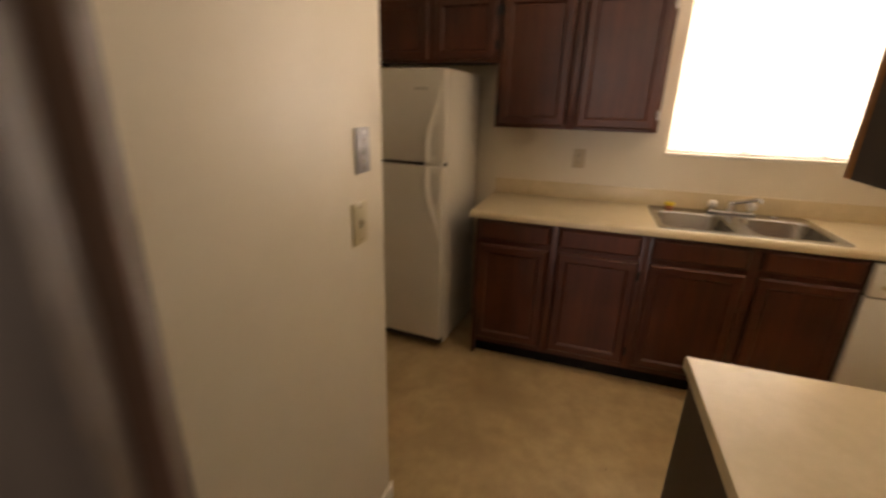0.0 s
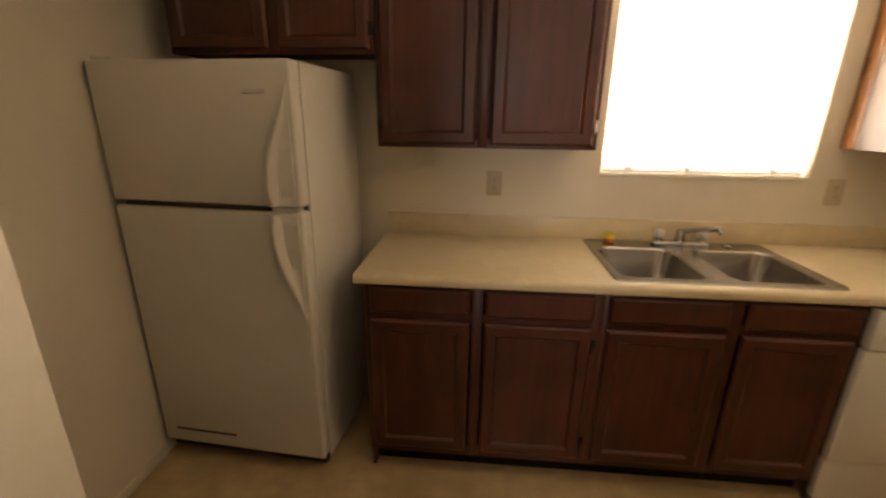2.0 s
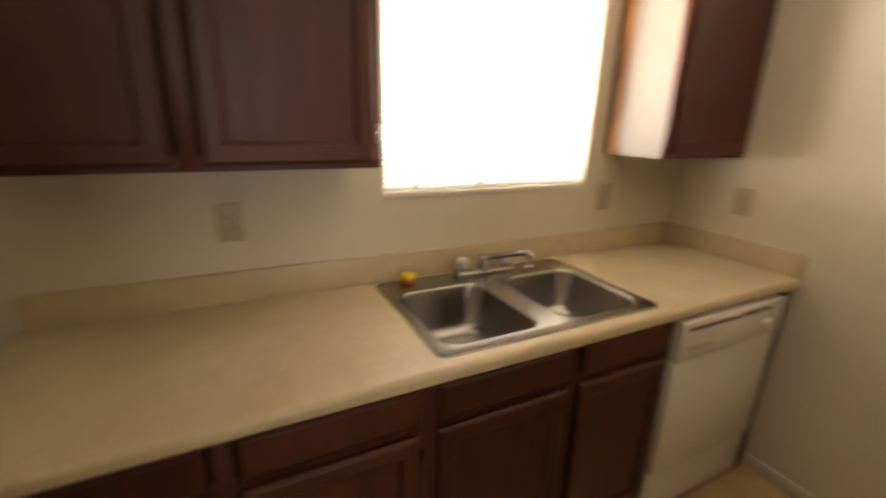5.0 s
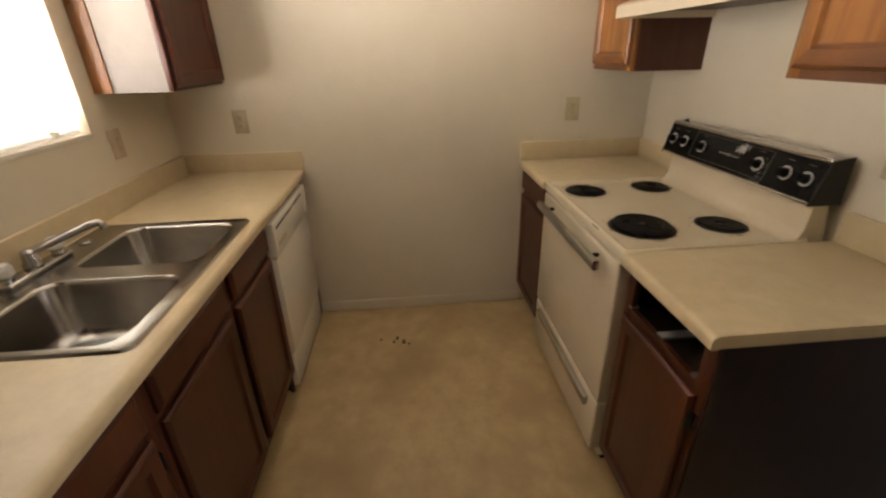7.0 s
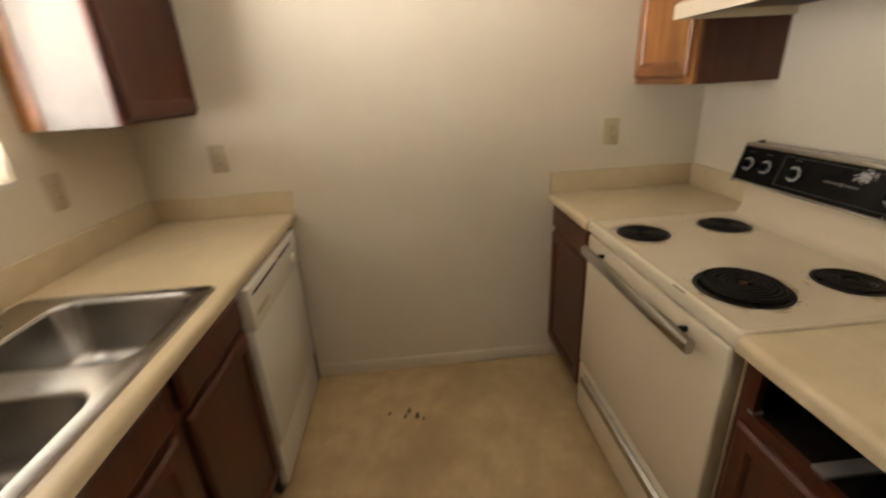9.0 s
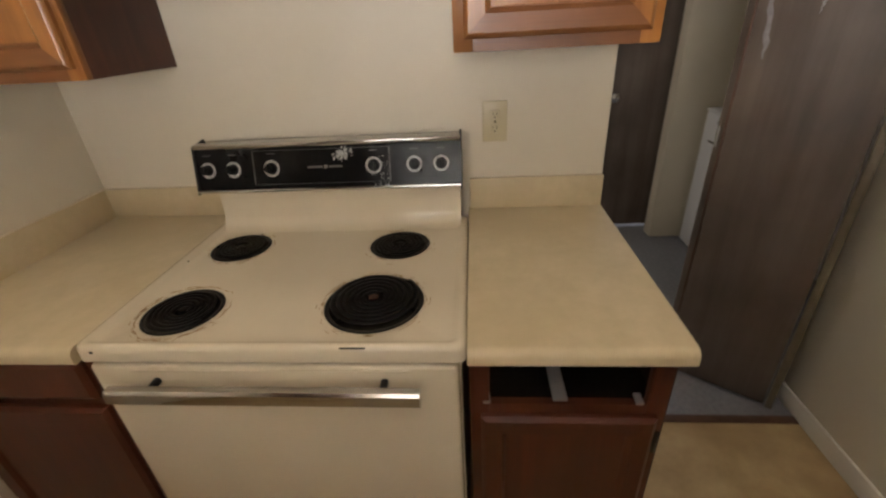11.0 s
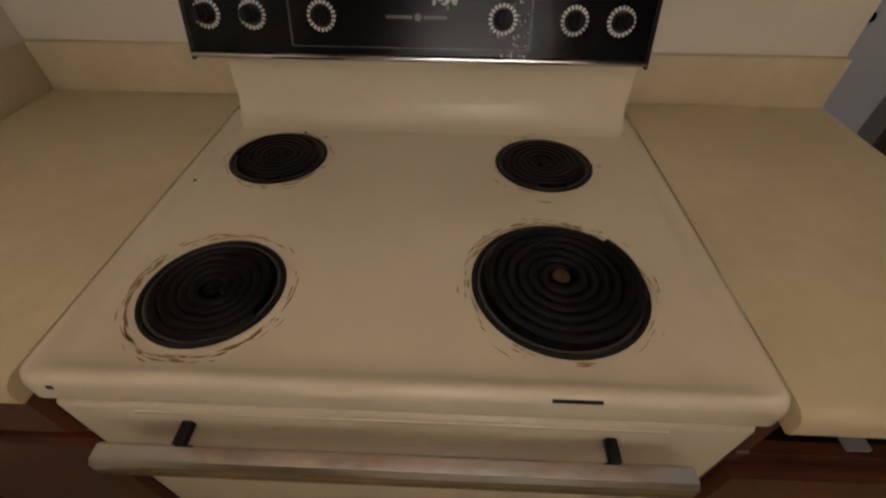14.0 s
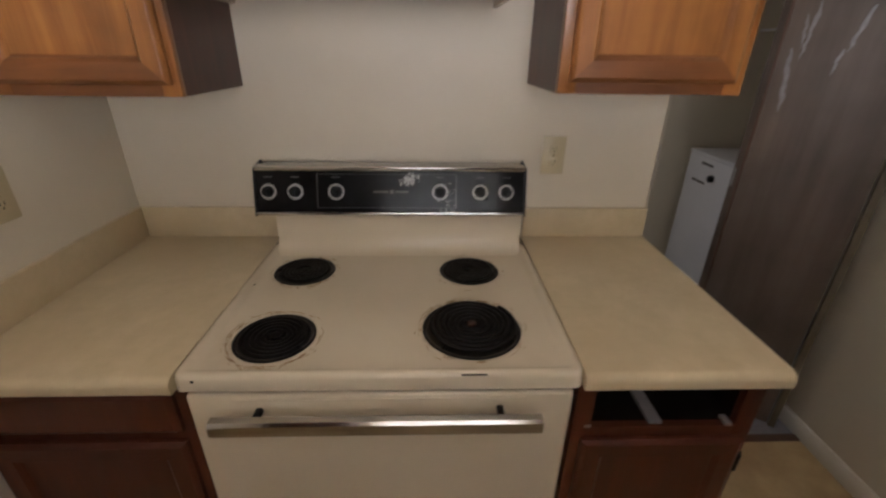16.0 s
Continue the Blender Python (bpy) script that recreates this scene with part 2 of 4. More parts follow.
def extrude_profile(profile, axis, a, b):
    """A bar of constant section along x or y: profile of (across, up)."""
    bm = bmesh.new()
    put = (lambda s, p: (s, p[0], p[1])) if axis == "x" else (lambda s, p: (p[0], s, p[1]))
    ends = [[bm.verts.new(put(s, p)) for p in profile] for s in (a, b)]
    n = len(profile)
    for i in range(n):
        j = (i + 1) % n
        bm.faces.new((ends[0][i], ends[0][j], ends[1][j], ends[1][i]))
    bm.faces.new(ends[0][::-1])
    bm.faces.new(ends[1])
    bmesh.ops.recalc_face_normals(bm, faces=bm.faces)
    return bm


def to_mesh(name, bm, mats, smooth=35):
    me = bpy.data.meshes.new(name)
    bm.to_mesh(me)
    bm.free()
    for m in mats if isinstance(mats, (list, tuple)) else [mats]:
        me.materials.append(m)
    if smooth:
        for p in me.polygons:
            p.use_smooth = True
        me.set_sharp_from_angle(angle=radians(smooth))
    return me


def structure(name, bm, mats, label, category, smooth=35):
    return tagged(new(name, to_mesh(name, bm, mats, smooth)), label, category, kind="structure")


def thing(name, base, label, category, group=""):
    ob = new(name)
    ob.empty_display_size = 0.05
    ob.location = base
    ORIGIN[ob.name] = Vector(base)
    return tagged(ob, label, category, group)


def part(name, bm, mats, parent, label="", smooth=35):
    o = ORIGIN[parent.name]
    bmesh.ops.translate(bm, verts=bm.verts, vec=-o)
    ob = new(name, to_mesh(name, bm, mats, smooth))
    ob.parent = parent
    ORIGIN[ob.name] = o
    return tagged(ob, label)


# ---- the room ----
N, E, W, SW = 2.505, 3.0, -0.43, 0.490      # faces of the kitchen's walls
KY = 0.808                                   # corner of the switch wall
CEIL = 2.44
SOUTH = -6.4

bm = box(SW, E + 0.12, 0.06, N + 0.12, -0.05, 0.0)
box(W - 0.12, SW, KY - 0.0, N + 0.12, -0.05, 0.0, bm=bm)
structure("floor", bm, M_FLOOR, "tan mottled sheet vinyl kitchen floor, worn", "floor")
structure("floor_carpet", box(-3.0, 5.0, SOUTH - 0.2, 0.06, -0.05, -0.004), M_CARPET, "grey-blue carpet of the next room", "floor")
structure("trim_threshold", box(SW, 1.345, 0.045, 0.08, -0.004, 0.006, 0.002), W_TRIM, "narrow brown threshold strip on the floor", "trim")
structure("ceiling", box(-3.0, 5.0, SOUTH - 0.2, N + 0.15, CEIL, CEIL + 0.1), M_CEIL, "plain off-white textured ceiling", "ceiling")

WX0, WX1, WZ0, WZ1 = 1.488, 2.400, 1.222, 2.058
bm = box(W - 0.12, WX0, N, N + 0.15, 0, CEIL)
box(WX1, E + 0.12, N, N + 0.15, 0, CEIL, bm=bm)
box(WX0, WX1, N, N + 0.15, 0, WZ0, bm=bm)
box(WX0, WX1, N, N + 0.15, WZ1, CEIL, bm=bm)
structure("wall_north", bm, M_WALL, "cream painted kitchen wall round the window", "wall")
structure("wall_east", box(E, E + 0.12, -0.12, N, 0, CEIL), M_WALL, "bare cream painted wall with light orange-peel texture", "wall")
structure("wall_west", box(W - 0.12, W, KY - 0.1, N, 0, CEIL), M_WALL, "cream painted wall beside the fridge", "wall")
structure("wall_south", box(1.345, E, -0.12, 0.0, 0, CEIL, 0.006), M_WALL, "cream painted wall behind the stove", "wall")
bm = box(SW - 0.1, SW, -0.070, KY, 0, CEIL, 0.006)
box(W, SW - 0.1, KY - 0.1, KY, 0, CEIL, bm=bm)
structure("wall_switches", bm, M_WALL, "white painted wall end with a phone jack and a switch", "wall")
bm = box(SW - 0.1, SW, -1.56, -0.07, 2.04, CEIL)
box(SW - 0.1, SW, -1.66, -1.56, 0, CEIL, bm=bm)
structure("wall_hall", bm, M_WALL, "painted wall above the closet doors", "wall")
bm = box(-0.5, -0.4, -1.66, KY - 0.1, 0, CEIL)
box(-0.4, SW - 0.1, -1.66, -1.56, 0, CEIL, bm=bm)
structure("wall_laundry", bm, M_WALL, "dim grey painted walls of the laundry closet", "wall")
# living room shell
LX0, LX1, LZ0, LZ1 = -0.75, 1.45, 0.885, 2.1
bm = box(-3.0, LX0, SOUTH - 0.15, SOUTH, 0, CEIL)
box(LX1, 5.0, SOUTH - 0.15, SOUTH, 0, CEIL, bm=bm)
box(LX0, LX1, SOUTH - 0.15, SOUTH, 0, LZ0, bm=bm)
box(LX0, LX1, SOUTH - 0.15, SOUTH, LZ1, CEIL, bm=bm)
box(4.88, 5.0, SOUTH, 0.0, 0, CEIL, bm=bm)
box(-3.0, -2.88, SOUTH, -1.66, 0, CEIL, bm=bm)
box(E + 0.12, 4.88, -0.12, 0.0, 0, CEIL, bm=bm)
box(-2.88, -0.5, -1.76, -1.66, 0, CEIL, bm=bm)
structure("wall_living_room", bm, M_WALL, "plain painted walls of the living room beyond", "wall")
# soffit over the wall cabinets
bm = box(W, 1.385, 2.2, N, 2.05, CEIL)
box(2.488, E, 2.2, N, 2.05, CEIL, bm=bm)
box(1.372, E, 0.0, 0.335, 2.05, CEIL, bm=bm)
structure("soffit", bm, M_WALL, "cream painted soffit over the wall cabinets", "soffit")


# ---- trim, doors and windows of the setting ----
structure("baseboard_east", box(E - 0.010, E, 0.66, 1.92, 0.0, 0.065, 0.003), M_WALL, "low scuffed off-white baseboard", "baseboard")
structure("baseboard_switches", box(SW, SW + 0.011, -0.068, KY + 0.011, 0.0, 0.08, 0.003), M_TRIM, "white painted baseboard", "baseboard")
structure("baseboard_west", box(W, W + 0.008, 1.33, 1.9, 0.0, 0.05, 0.002), M_WALL, "low tan baseboard beside the fridge", "baseboard")

# folding closet door standing half open in front of the laundry closet, with its jamb
JAMB = mottled("jamb_paint", (0.11, 0.085, 0.052), (0.15, 0.118, 0.076), 8.0, 0.5)
structure("trim_jamb", box(SW - 0.098, SW + 0.002, -0.082, -0.070, 0.0, 2.04, 0.002), JAMB, "narrow olive-tan door jamb", "trim")
PIVOT, FOLD, GUIDE = Vector((0.588, -0.008, 0)), Vector((0.885, -0.222, 0)), Vector((0.590, -0.45, 0))


def leaf_between(a, b, z0, z1, thick, side):
    """An upright leaf from a to b in the plan, its thickness to one side of that line."""
    along = (b - a).normalized()
    off = Vector((-along.y, along.x, 0)) * side
    bm = box(0, (b - a).length, 0, thick, z0, z1, 0.002)
    m = Matrix((along, off, Vector((0, 0, 1)))).transposed().to_4x4()
    m.translation = a
    bmesh.ops.transform(bm, matrix=m, verts=bm.verts)
    bmesh.ops.recalc_face_normals(bm, faces=bm.faces)
    return bm


d1 = structure("door_1", leaf_between(PIVOT, FOLD, 0.014, 2.03, 0.030, -1), W_DOOR, "dark wood-grain folding closet door, half open", "door")
ORIGIN[d1.name] = Vector((0, 0, 0))
lip = (FOLD - PIVOT).normalized()
part("edge_strip", leaf_between(FOLD + lip * 0.001, FOLD + lip * 0.009, 0.014, 2.03, 0.032, -1), W_TRIM, d1, "red-brown wooden edge of the door")
# added upright strip, olive-tan, between the leaf and the wall
part("end_strip", leaf_between(PIVOT - lip * 0.032, PIVOT - lip * 0.008, 0.0, 2.03, 0.026, -1), JAMB, d1, "narrow olive-tan upright strip at the door's end")
back = Vector((0.012, -0.036, 0))
M_SCRAPE = mottled("pale_scrape", (0.19, 0.175, 0.18), (0.28, 0.26, 0.27), 60.0, 0.7, 200, 0.2)
face_out = Vector((-lip.y, lip.x, 0))
rng = random.Random(8)
for s0, h0, s1, h1, wide in ((0.296, 1.64, 0.308, 1.465, 0.006), (0.322, 1.60, 0.312, 1.50, 0.004), (0.338, 1.50, 0.318, 1.30, 0.009), (0.168, 1.62, 0.194, 1.49, 0.007), (0.205, 1.50, 0.215, 1.42, 0.004)):
    bm = bmesh.new()
    rows = []
    for k in range(13):
        u = k / 12
        w = 1.4 * wide * math.sin(math.pi * min(0.97, u + 0.03)) ** 0.6 * rng.uniform(0.45, 1.0)
        c = PIVOT + lip * (s0 + (s1 - s0) * u + rng.uniform(-0.003, 0.003)) + Vector((0, 0, h0 + (h1 - h0) * u))
        rows.append([bm.verts.new(c + lip * x + face_out * y) for x, y in ((-w, 0.0), (-w * 0.6, 0.0008), (w * 0.6, 0.0008), (w, 0.0))])
    for ra, rb in zip(rows, rows[1:]):
        for k in range(3):
            bm.faces.new((ra[k], rb[k], rb[k + 1], ra[k + 1]))
    bmesh.ops.recalc_face_normals(bm, faces=bm.faces)
    part("scrape", bm, M_SCRAPE, d1, "pale scrape in the veneer")
part("leaf", leaf_between(FOLD + back, GUIDE, 0.014, 2.03, 0.030, -1), W_DOOR, d1)
for hz in (0.25, 1.05, 1.85):
    part("hinge", cyl((FOLD.x + 0.008, FOLD.y - 0.030, hz), (0, 0, 1), 0.005, 0.07, seg=10), M_JACK, d1, "small metal fold hinge")
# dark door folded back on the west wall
d2 = structure("door_2", box(W + 0.004, W + 0.040, KY + 0.004, 1.260, 0.015, 2.03, 0.003), W_NEARBLACK, "dark brown flush door folded back against the wall", "door")
ORIGIN[d2.name] = Vector((0, 0, 0))
part("screw", cyl((W + 0.041, 1.238, 0.95), (1, 0, 0), 0.004, 0.004, seg=10), M_CHROME, d2, "small bright screw head")
# dark door standing open in the living room
d3 = structure("door_3", box(0.12, 0.870, -1.80, -1.76, 0.012, 2.03, 0.003), W_DOOR, "dark brown door standing open beyond the hall", "door")
ORIGIN[d3.name] = Vector((0, 0, 0))
part("door_knob", revolve((0.80, -1.735, 0.95), [(0.0, -0.03), (0.02, -0.028), (0.028, -0.01), (0.028, 0.01), (0.02, 0.028), (0.0, 0.03)], 20), M_CHROME, d3, "round metal door knob")


def window(name, x0, x1, z0, z1, y, s, label):
    """A sash window: frame, meeting rail, panes and sill; s points out of the room."""
    bm = box(x0, x0 + 0.035, y, y + s * 0.04, z0, z1)
    box(x1 - 0.035, x1, y, y + s * 0.04, z0, z1, bm=bm)
    box(x0 + 0.035, x1 - 0.035, y, y + s * 0.04, z0, z0 + 0.035, bm=bm)
    box(x0 + 0.035, x1 - 0.035, y, y + s * 0.04, z1 - 0.035, z1, bm=bm)
    bmesh.ops.recalc_face_normals(bm, faces=bm.faces)
    ob = structure(name, bm, M_TRIM, label, "window")
    ORIGIN[ob.name] = Vector((0, 0, 0))
    xm = (x0 + x1) / 2
    part("meeting_rail", box(xm - 0.018, xm + 0.018, min(y, y + s * 0.036), max(y, y + s * 0.036), z0 + 0.035, z1 - 0.035), M_TRIM, ob)
    for a, b in ((x0 + 0.035, xm - 0.018), (xm + 0.018, x1 - 0.035)):
        pane = part("pane", box(a, b, min(y + s * 0.016, y + s * 0.020), max(y + s * 0.016, y + s * 0.020), z0 + 0.035, z1 - 0.035), M_GLASS, ob)
        pane.visible_shadow = False
    return ob


w1 = window("window_1", WX0, WX1, WZ0, WZ1, N + 0.085, 1, "white-framed kitchen window behind blinds")
part("window_sill", box(WX0 - 0.002, WX1 + 0.002, N - 0.004, N + 0.085, WZ0 - 0.012, WZ0 + 0.006, 0.003), M_TRIM, w1, "cream painted sill")
window("window_2", LX0, LX1, LZ0, LZ1, SOUTH - 0.04, -1, "bright living room window")

# mini blind
blind = thing("window_blind", (1.935, N + 0.04, WZ0), "white mini blind lowered over the bright kitchen window", "blind")
part("headrail", box(WX0 + 0.006, WX1 - 0.006, N + 0.022, N + 0.052, WZ1 - 0.034, WZ1 - 0.004, 0.003), M_TRIM, blind)
part("bottom_rail", box(WX0 + 0.010, WX1 - 0.012, N + 0.026, N + 0.048, WZ0 + 0.008, WZ0 + 0.022, 0.003), M_SLAT, blind)
for cx in (1.62, 1.885, 2.26):
    part("cord", tube([(cx, N + 0.026, WZ0 + 0.045), (cx, N + 0.026, WZ1 - 0.035)], 0.0012, 6), M_TRIM, blind)
    part("cord_clip", box(cx - 0.012, cx + 0.012, N + 0.016, N + 0.034, WZ0 + 0.012, WZ0 + 0.034, 0.003), M_SLAT, blind)
part("wand", tube([(WX0 + 0.10, N + 0.018, WZ1 - 0.04), (WX0 + 0.085, N + 0.014, 1.62)], 0.004, 8), M_TRIM, blind)
slat_mesh = None
zs = WZ0 + 0.034
while zs < WZ1 - 0.045:
    if slat_mesh is None:
        prof = [(-0.0125, 0.0), (-0.006, 0.0016), (0.0, 0.0022), (0.006, 0.0016), (0.0125, 0.0), (0.0125, -0.0004), (0.0, 0.0016), (-0.0125, -0.0004)]
        b = extrude_profile(prof, "x", WX0 + 0.010 - 1.935, WX1 - 0.012 - 1.935)
        slat_mesh = to_mesh("slat", b, M_SLAT)
    sl = new("slat", slat_mesh)
    sl.parent = blind
    sl.matrix_basis = pose(0, 0, zs - WZ0, -36, 0, 0)
    zs += 0.0205


# ---- loops ----
def rounded(x0, x1, y0, y1, r, n=6):
    pts = []
    for cx, cy, a0 in ((x1 - r, y1 - r, 0), (x0 + r, y1 - r, 90), (x0 + r, y0 + r, 180), (x1 - r, y0 + r, 270)):
        for i in range(n + 1):
            a = radians(a0 + 90 * i / n)
            pts.append((cx + r * math.cos(a), cy + r * math.sin(a)))
    return pts


def loop_of(bm, pts, z):
    vs = [bm.verts.new((x, y, z)) for x, y in pts]
    return vs


def skin(bm, a, b):
    n = len(a)
    return [bm.faces.new((a[i], a[(i + 1) % n], b[(i + 1) % n], b[i])) for i in range(n)]


# ---- counters ----
def counter_profile(yf, yb, z, s):
    """Post-formed top: round nose at the front; s is +1 where the front faces -y."""
    pts = []
    for i in range(7):
        a = math.pi / 2 + math.pi * i / 12
        pts.append((yf + s * (0.019 + 0.019 * math.cos(a)), z - 0.019 + 0.019 * math.sin(a)))
    pts += [(yf, z - 0.033), (yf + s * 0.003, z - 0.037), (yf + s * 0.02, z - 0.037), (yf + s * 0.02, z - 0.034), (yb, z - 0.034), (yb, z)]
    return pts


CT = 0.914
SX0, SX1, SY0, SY1 = 1.432, 2.232, 1.928, 2.468     # sink's rim


def sink_top(x0, x1, yf, yb, z, hole):
    """One laminate top with a round nose in front and a cut-out for the sink."""
    bm = bmesh.new()
    nose = counter_profile(yf, yb, z, 1)[:10]
    ends = [[bm.verts.new((x, y, h)) for y, h in nose + [(yb, z - 0.036), (yb, z)]] for x in (x0, x1)]
    last = len(nose)
    for i in [*range(last - 1), last]:
        bm.faces.new((ends[0][i], ends[0][i + 1], ends[1][i + 1], ends[1][i]))
    bm.faces.new(ends[0])
    bm.faces.new(ends[1][::-1])
    cut = loop_of(bm, [(hole[0], hole[2]), (hole[1], hole[2]), (hole[1], hole[3]), (hole[0], hole[3])], z)
    low = loop_of(bm, [(hole[0], hole[2]), (hole[1], hole[2]), (hole[1], hole[3]), (hole[0], hole[3])], z - 0.034)
    rim = [ends[0][0], ends[1][0], ends[1][-1], ends[0][-1]]
    under = [ends[0][last - 1], ends[1][last - 1], ends[1][last], ends[0][last]]
    for i in range(4):
        bm.faces.new((rim[i], rim[(i + 1) % 4], cut[(i + 1) % 4], cut[i]))
        bm.faces.new((under[i], low[i], low[(i + 1) % 4], under[(i + 1) % 4]))
    skin(bm, cut, low)
    bmesh.ops.recalc_face_normals(bm, faces=bm.faces)
    return bm


bm = sink_top(0.480, E, 1.888, N, CT, (1.452, 2.212, 1.960, 2.362))
worktop_n = thing("worktop", (1.7, 2.2, CT - 0.04), "long tan laminate worktop with rounded front edge", "worktop")
part("top", bm, M_LAM, worktop_n)
part("backsplash", box(0.485, E - 0.018, N - 0.018, N, CT, CT + 0.099, 0.003), M_LAM, worktop_n)
part("side_splash", box(E - 0.018, E, 1.885, N, CT, CT + 0.099, 0.003), M_LAM, worktop_n)

worktop_p = thing("worktop", (1.55, 0.3, CT - 0.04), "tan laminate worktop end beside the stove, over an empty drawer slot", "worktop")
part("top", extrude_profile(counter_profile(0.698, 0.0, CT, -1), "x", 1.343, 1.7605), M_LAM, worktop_p)
part("backsplash", box(1.345, 1.757, 0.0, 0.018, CT, CT + 0.1, 0.003), M_LAM, worktop_p)

worktop_e = thing("worktop", (2.78, 0.3, CT - 0.04), "tan laminate worktop in the corner beside the stove", "worktop")
part("top", extrude_profile(counter_profile(0.698, 0.0, CT, -1), "x", 2.5555, E), M_LAM, worktop_e)
part("backsplash", box(2.558, E - 0.018, 0.0, 0.018, CT, CT + 0.1, 0.003), M_LAM, worktop_e)
part("side_splash", box(E - 0.018, E, 0.0, 0.695, CT, CT + 0.1, 0.003), M_LAM, worktop_e)


# ---- cabinets ----
def rings(x0, x1, z0, z1, yf, s, steps):
    """Rectangles stepping inwards: steps of (inset, outwards)."""
    return [[(x0 + d, yf + s * w, z0 + d), (x1 - d, yf + s * w, z0 + d), (x1 - d, yf + s * w, z1 - d), (x0 + d, yf + s * w, z1 - d)] for d, w in steps]


def moulded(x0, x1, z0, z1, yf, s, steps, close):
    bm = bmesh.new()
    loops = [[bm.verts.new(p) for p in r] for r in rings(x0, x1, z0, z1, yf, s, steps)]
    for a, b in zip(loops, loops[1:]):
        for i in range(4):
            j = (i + 1) % 4
            f = bm.faces.new((a[i], a[j], b[j], b[i]))
            f.material_index = 1 if i in (0, 2) else 0
    if close:
        bm.faces.new(loops[-1])
    bm.faces.new(loops[0][::-1])
    bmesh.ops.recalc_face_normals(bm, faces=bm.faces)
    return bm


def cabinet_door(parent, x0, x1, z0, z1, yf, s, hinge=0, woods=None):
    wv, wh = woods or (W_V, W_H)
    steps = [(0, 0.001), (0, 0.011), (0.004, 0.016), (0.010, 0.019), (0.044, 0.019), (0.049, 0.015), (0.053, 0.009), (0.058, 0.0075)]
    door = part("door", moulded(x0, x1, z0, z1, yf, s, steps, False), [wv, wh], parent, smooth=25)
    p = box(x0 + 0.055, x1 - 0.055, min(yf + s * 0.002, yf + s * 0.0078), max(yf + s * 0.002, yf + s * 0.0078), z0 + 0.055, z1 - 0.055)
    part("panel", p, wv, door)
    if hinge:
        hx = x1 if hinge > 0 else x0
        for hz in (z0 + 0.075, z1 - 0.075):
            h = cyl((hx + hinge * 0.004, yf + s * 0.012, hz), (0, 0, 1), 0.0055, 0.05, seg=10, bevel=0.001)
            box(hx - 0.003, hx + 0.016 if hinge > 0 else hx + 0.003, min(yf, yf + s * 0.006), max(yf, yf + s * 0.006), hz - 0.022, hz + 0.022, bm=h) if hinge > 0 else box(hx - 0.016, hx + 0.003, min(yf, yf + s * 0.006), max(yf, yf + s * 0.006), hz - 0.022, hz + 0.022, bm=h)
            # a lit hinge's glint is put into a brighter metal than the others
            bright = hinge > 0 and 1.3 < z0 < 1.5
            part("hinge", h, M_CHROME if bright else M_BLACK, door, "metal hinge with its glint in a brighter metal" if bright else "dark metal hinge")
    return door


def drawer_front(parent, x0, x1, z0, z1, yf, s):
    steps = [(0, 0.001), (0, 0.010), (0.005, 0.015), (0.012, 0.019)]
    return part("drawer_front", moulded(x0, x1, z0, z1, yf, s, steps, True), [W_V, W_H], parent, smooth=25)


def face_frame(parent, x0, x1, z0, z1, yf, s, stiles, rails, woods=None):
    """Upright stiles (centre, width) through, level rails between x0 and x1."""
    wv, wh = woods or (W_V, W_H)
    ya, yb = min(yf, yf - s * 0.019), max(yf, yf - s * 0.019)
    for c, w in stiles:
        part("stile", box(c - w / 2, c + w / 2, ya, yb, z0, z1, 0.0015), wv, parent)
    cuts = sorted(stiles)
    for (c0, w0), (c1, w1) in zip(cuts, cuts[1:]):
        for c, h in rails:
            part("rail", box(c0 + w0 / 2, c1 - w1 / 2, ya + 0.0008, yb - 0.0008, c - h / 2, c + h / 2), wh, parent)


def base_cabinet(x0, x1, yf, yb, s, label, columns, drawers=True, end=False):
    """A floor cabinet: open carcass, toe kick, face frame, and a drawer over a door in each column (a, b, hinge)."""
    c = thing("base_cabinet", ((x0 + x1) / 2, yf, 0), label, "cabinet", "base cabinets")
    yi = yf - s * 0.019
    lo, hi = min(yi, yb), max(yi, yb)
    part("side", box(x0, x0 + 0.016, lo, hi, 0.0 if end else 0.1, 0.874), W_V, c)
    part("side", box(x1 - 0.016, x1, lo, hi, 0.1, 0.874), W_V, c)
    part("bottom", box(x0 + 0.016, x1 - 0.016, lo, hi, 0.1, 0.116), W_H, c)
    # the back is near-black: the hollow's shade is in its colour
    part("back", box(x0 + 0.016, x1 - 0.016, min(yb, yb + s * 0.008), max(yb, yb + s * 0.008), 0.116, 0.874), M_SHADEGAP, c)
    part("toe_kick", box(x0 + (0.016 if end else 0.0), x1, min(yf - s * 0.08, yf - s * 0.065), max(yf - s * 0.08, yf - s * 0.065), 0.0, 0.1), M_SHADEGAP, c, "dark recessed toe kick")
    edges = [x0 + 0.02, x1 - 0.02] + [(a[1] + b[0]) / 2 for a, b in zip(columns, columns[1:])]
    face_frame(c, x0, x1, 0.1, 0.874, yf, s, [(e, 0.04) for e in edges], [(0.122, 0.044), (0.742, 0.035) if drawers else (0.726, 0.030), (0.861, 0.026)])
    for a, b, hinge in columns:
        if drawers:
            drawer_front(c, a, b, 0.755, 0.862, yf, s)
        cabinet_door(c, a, b, 0.135, 0.728 if drawers else 0.716, yf, s, hinge)
    return c


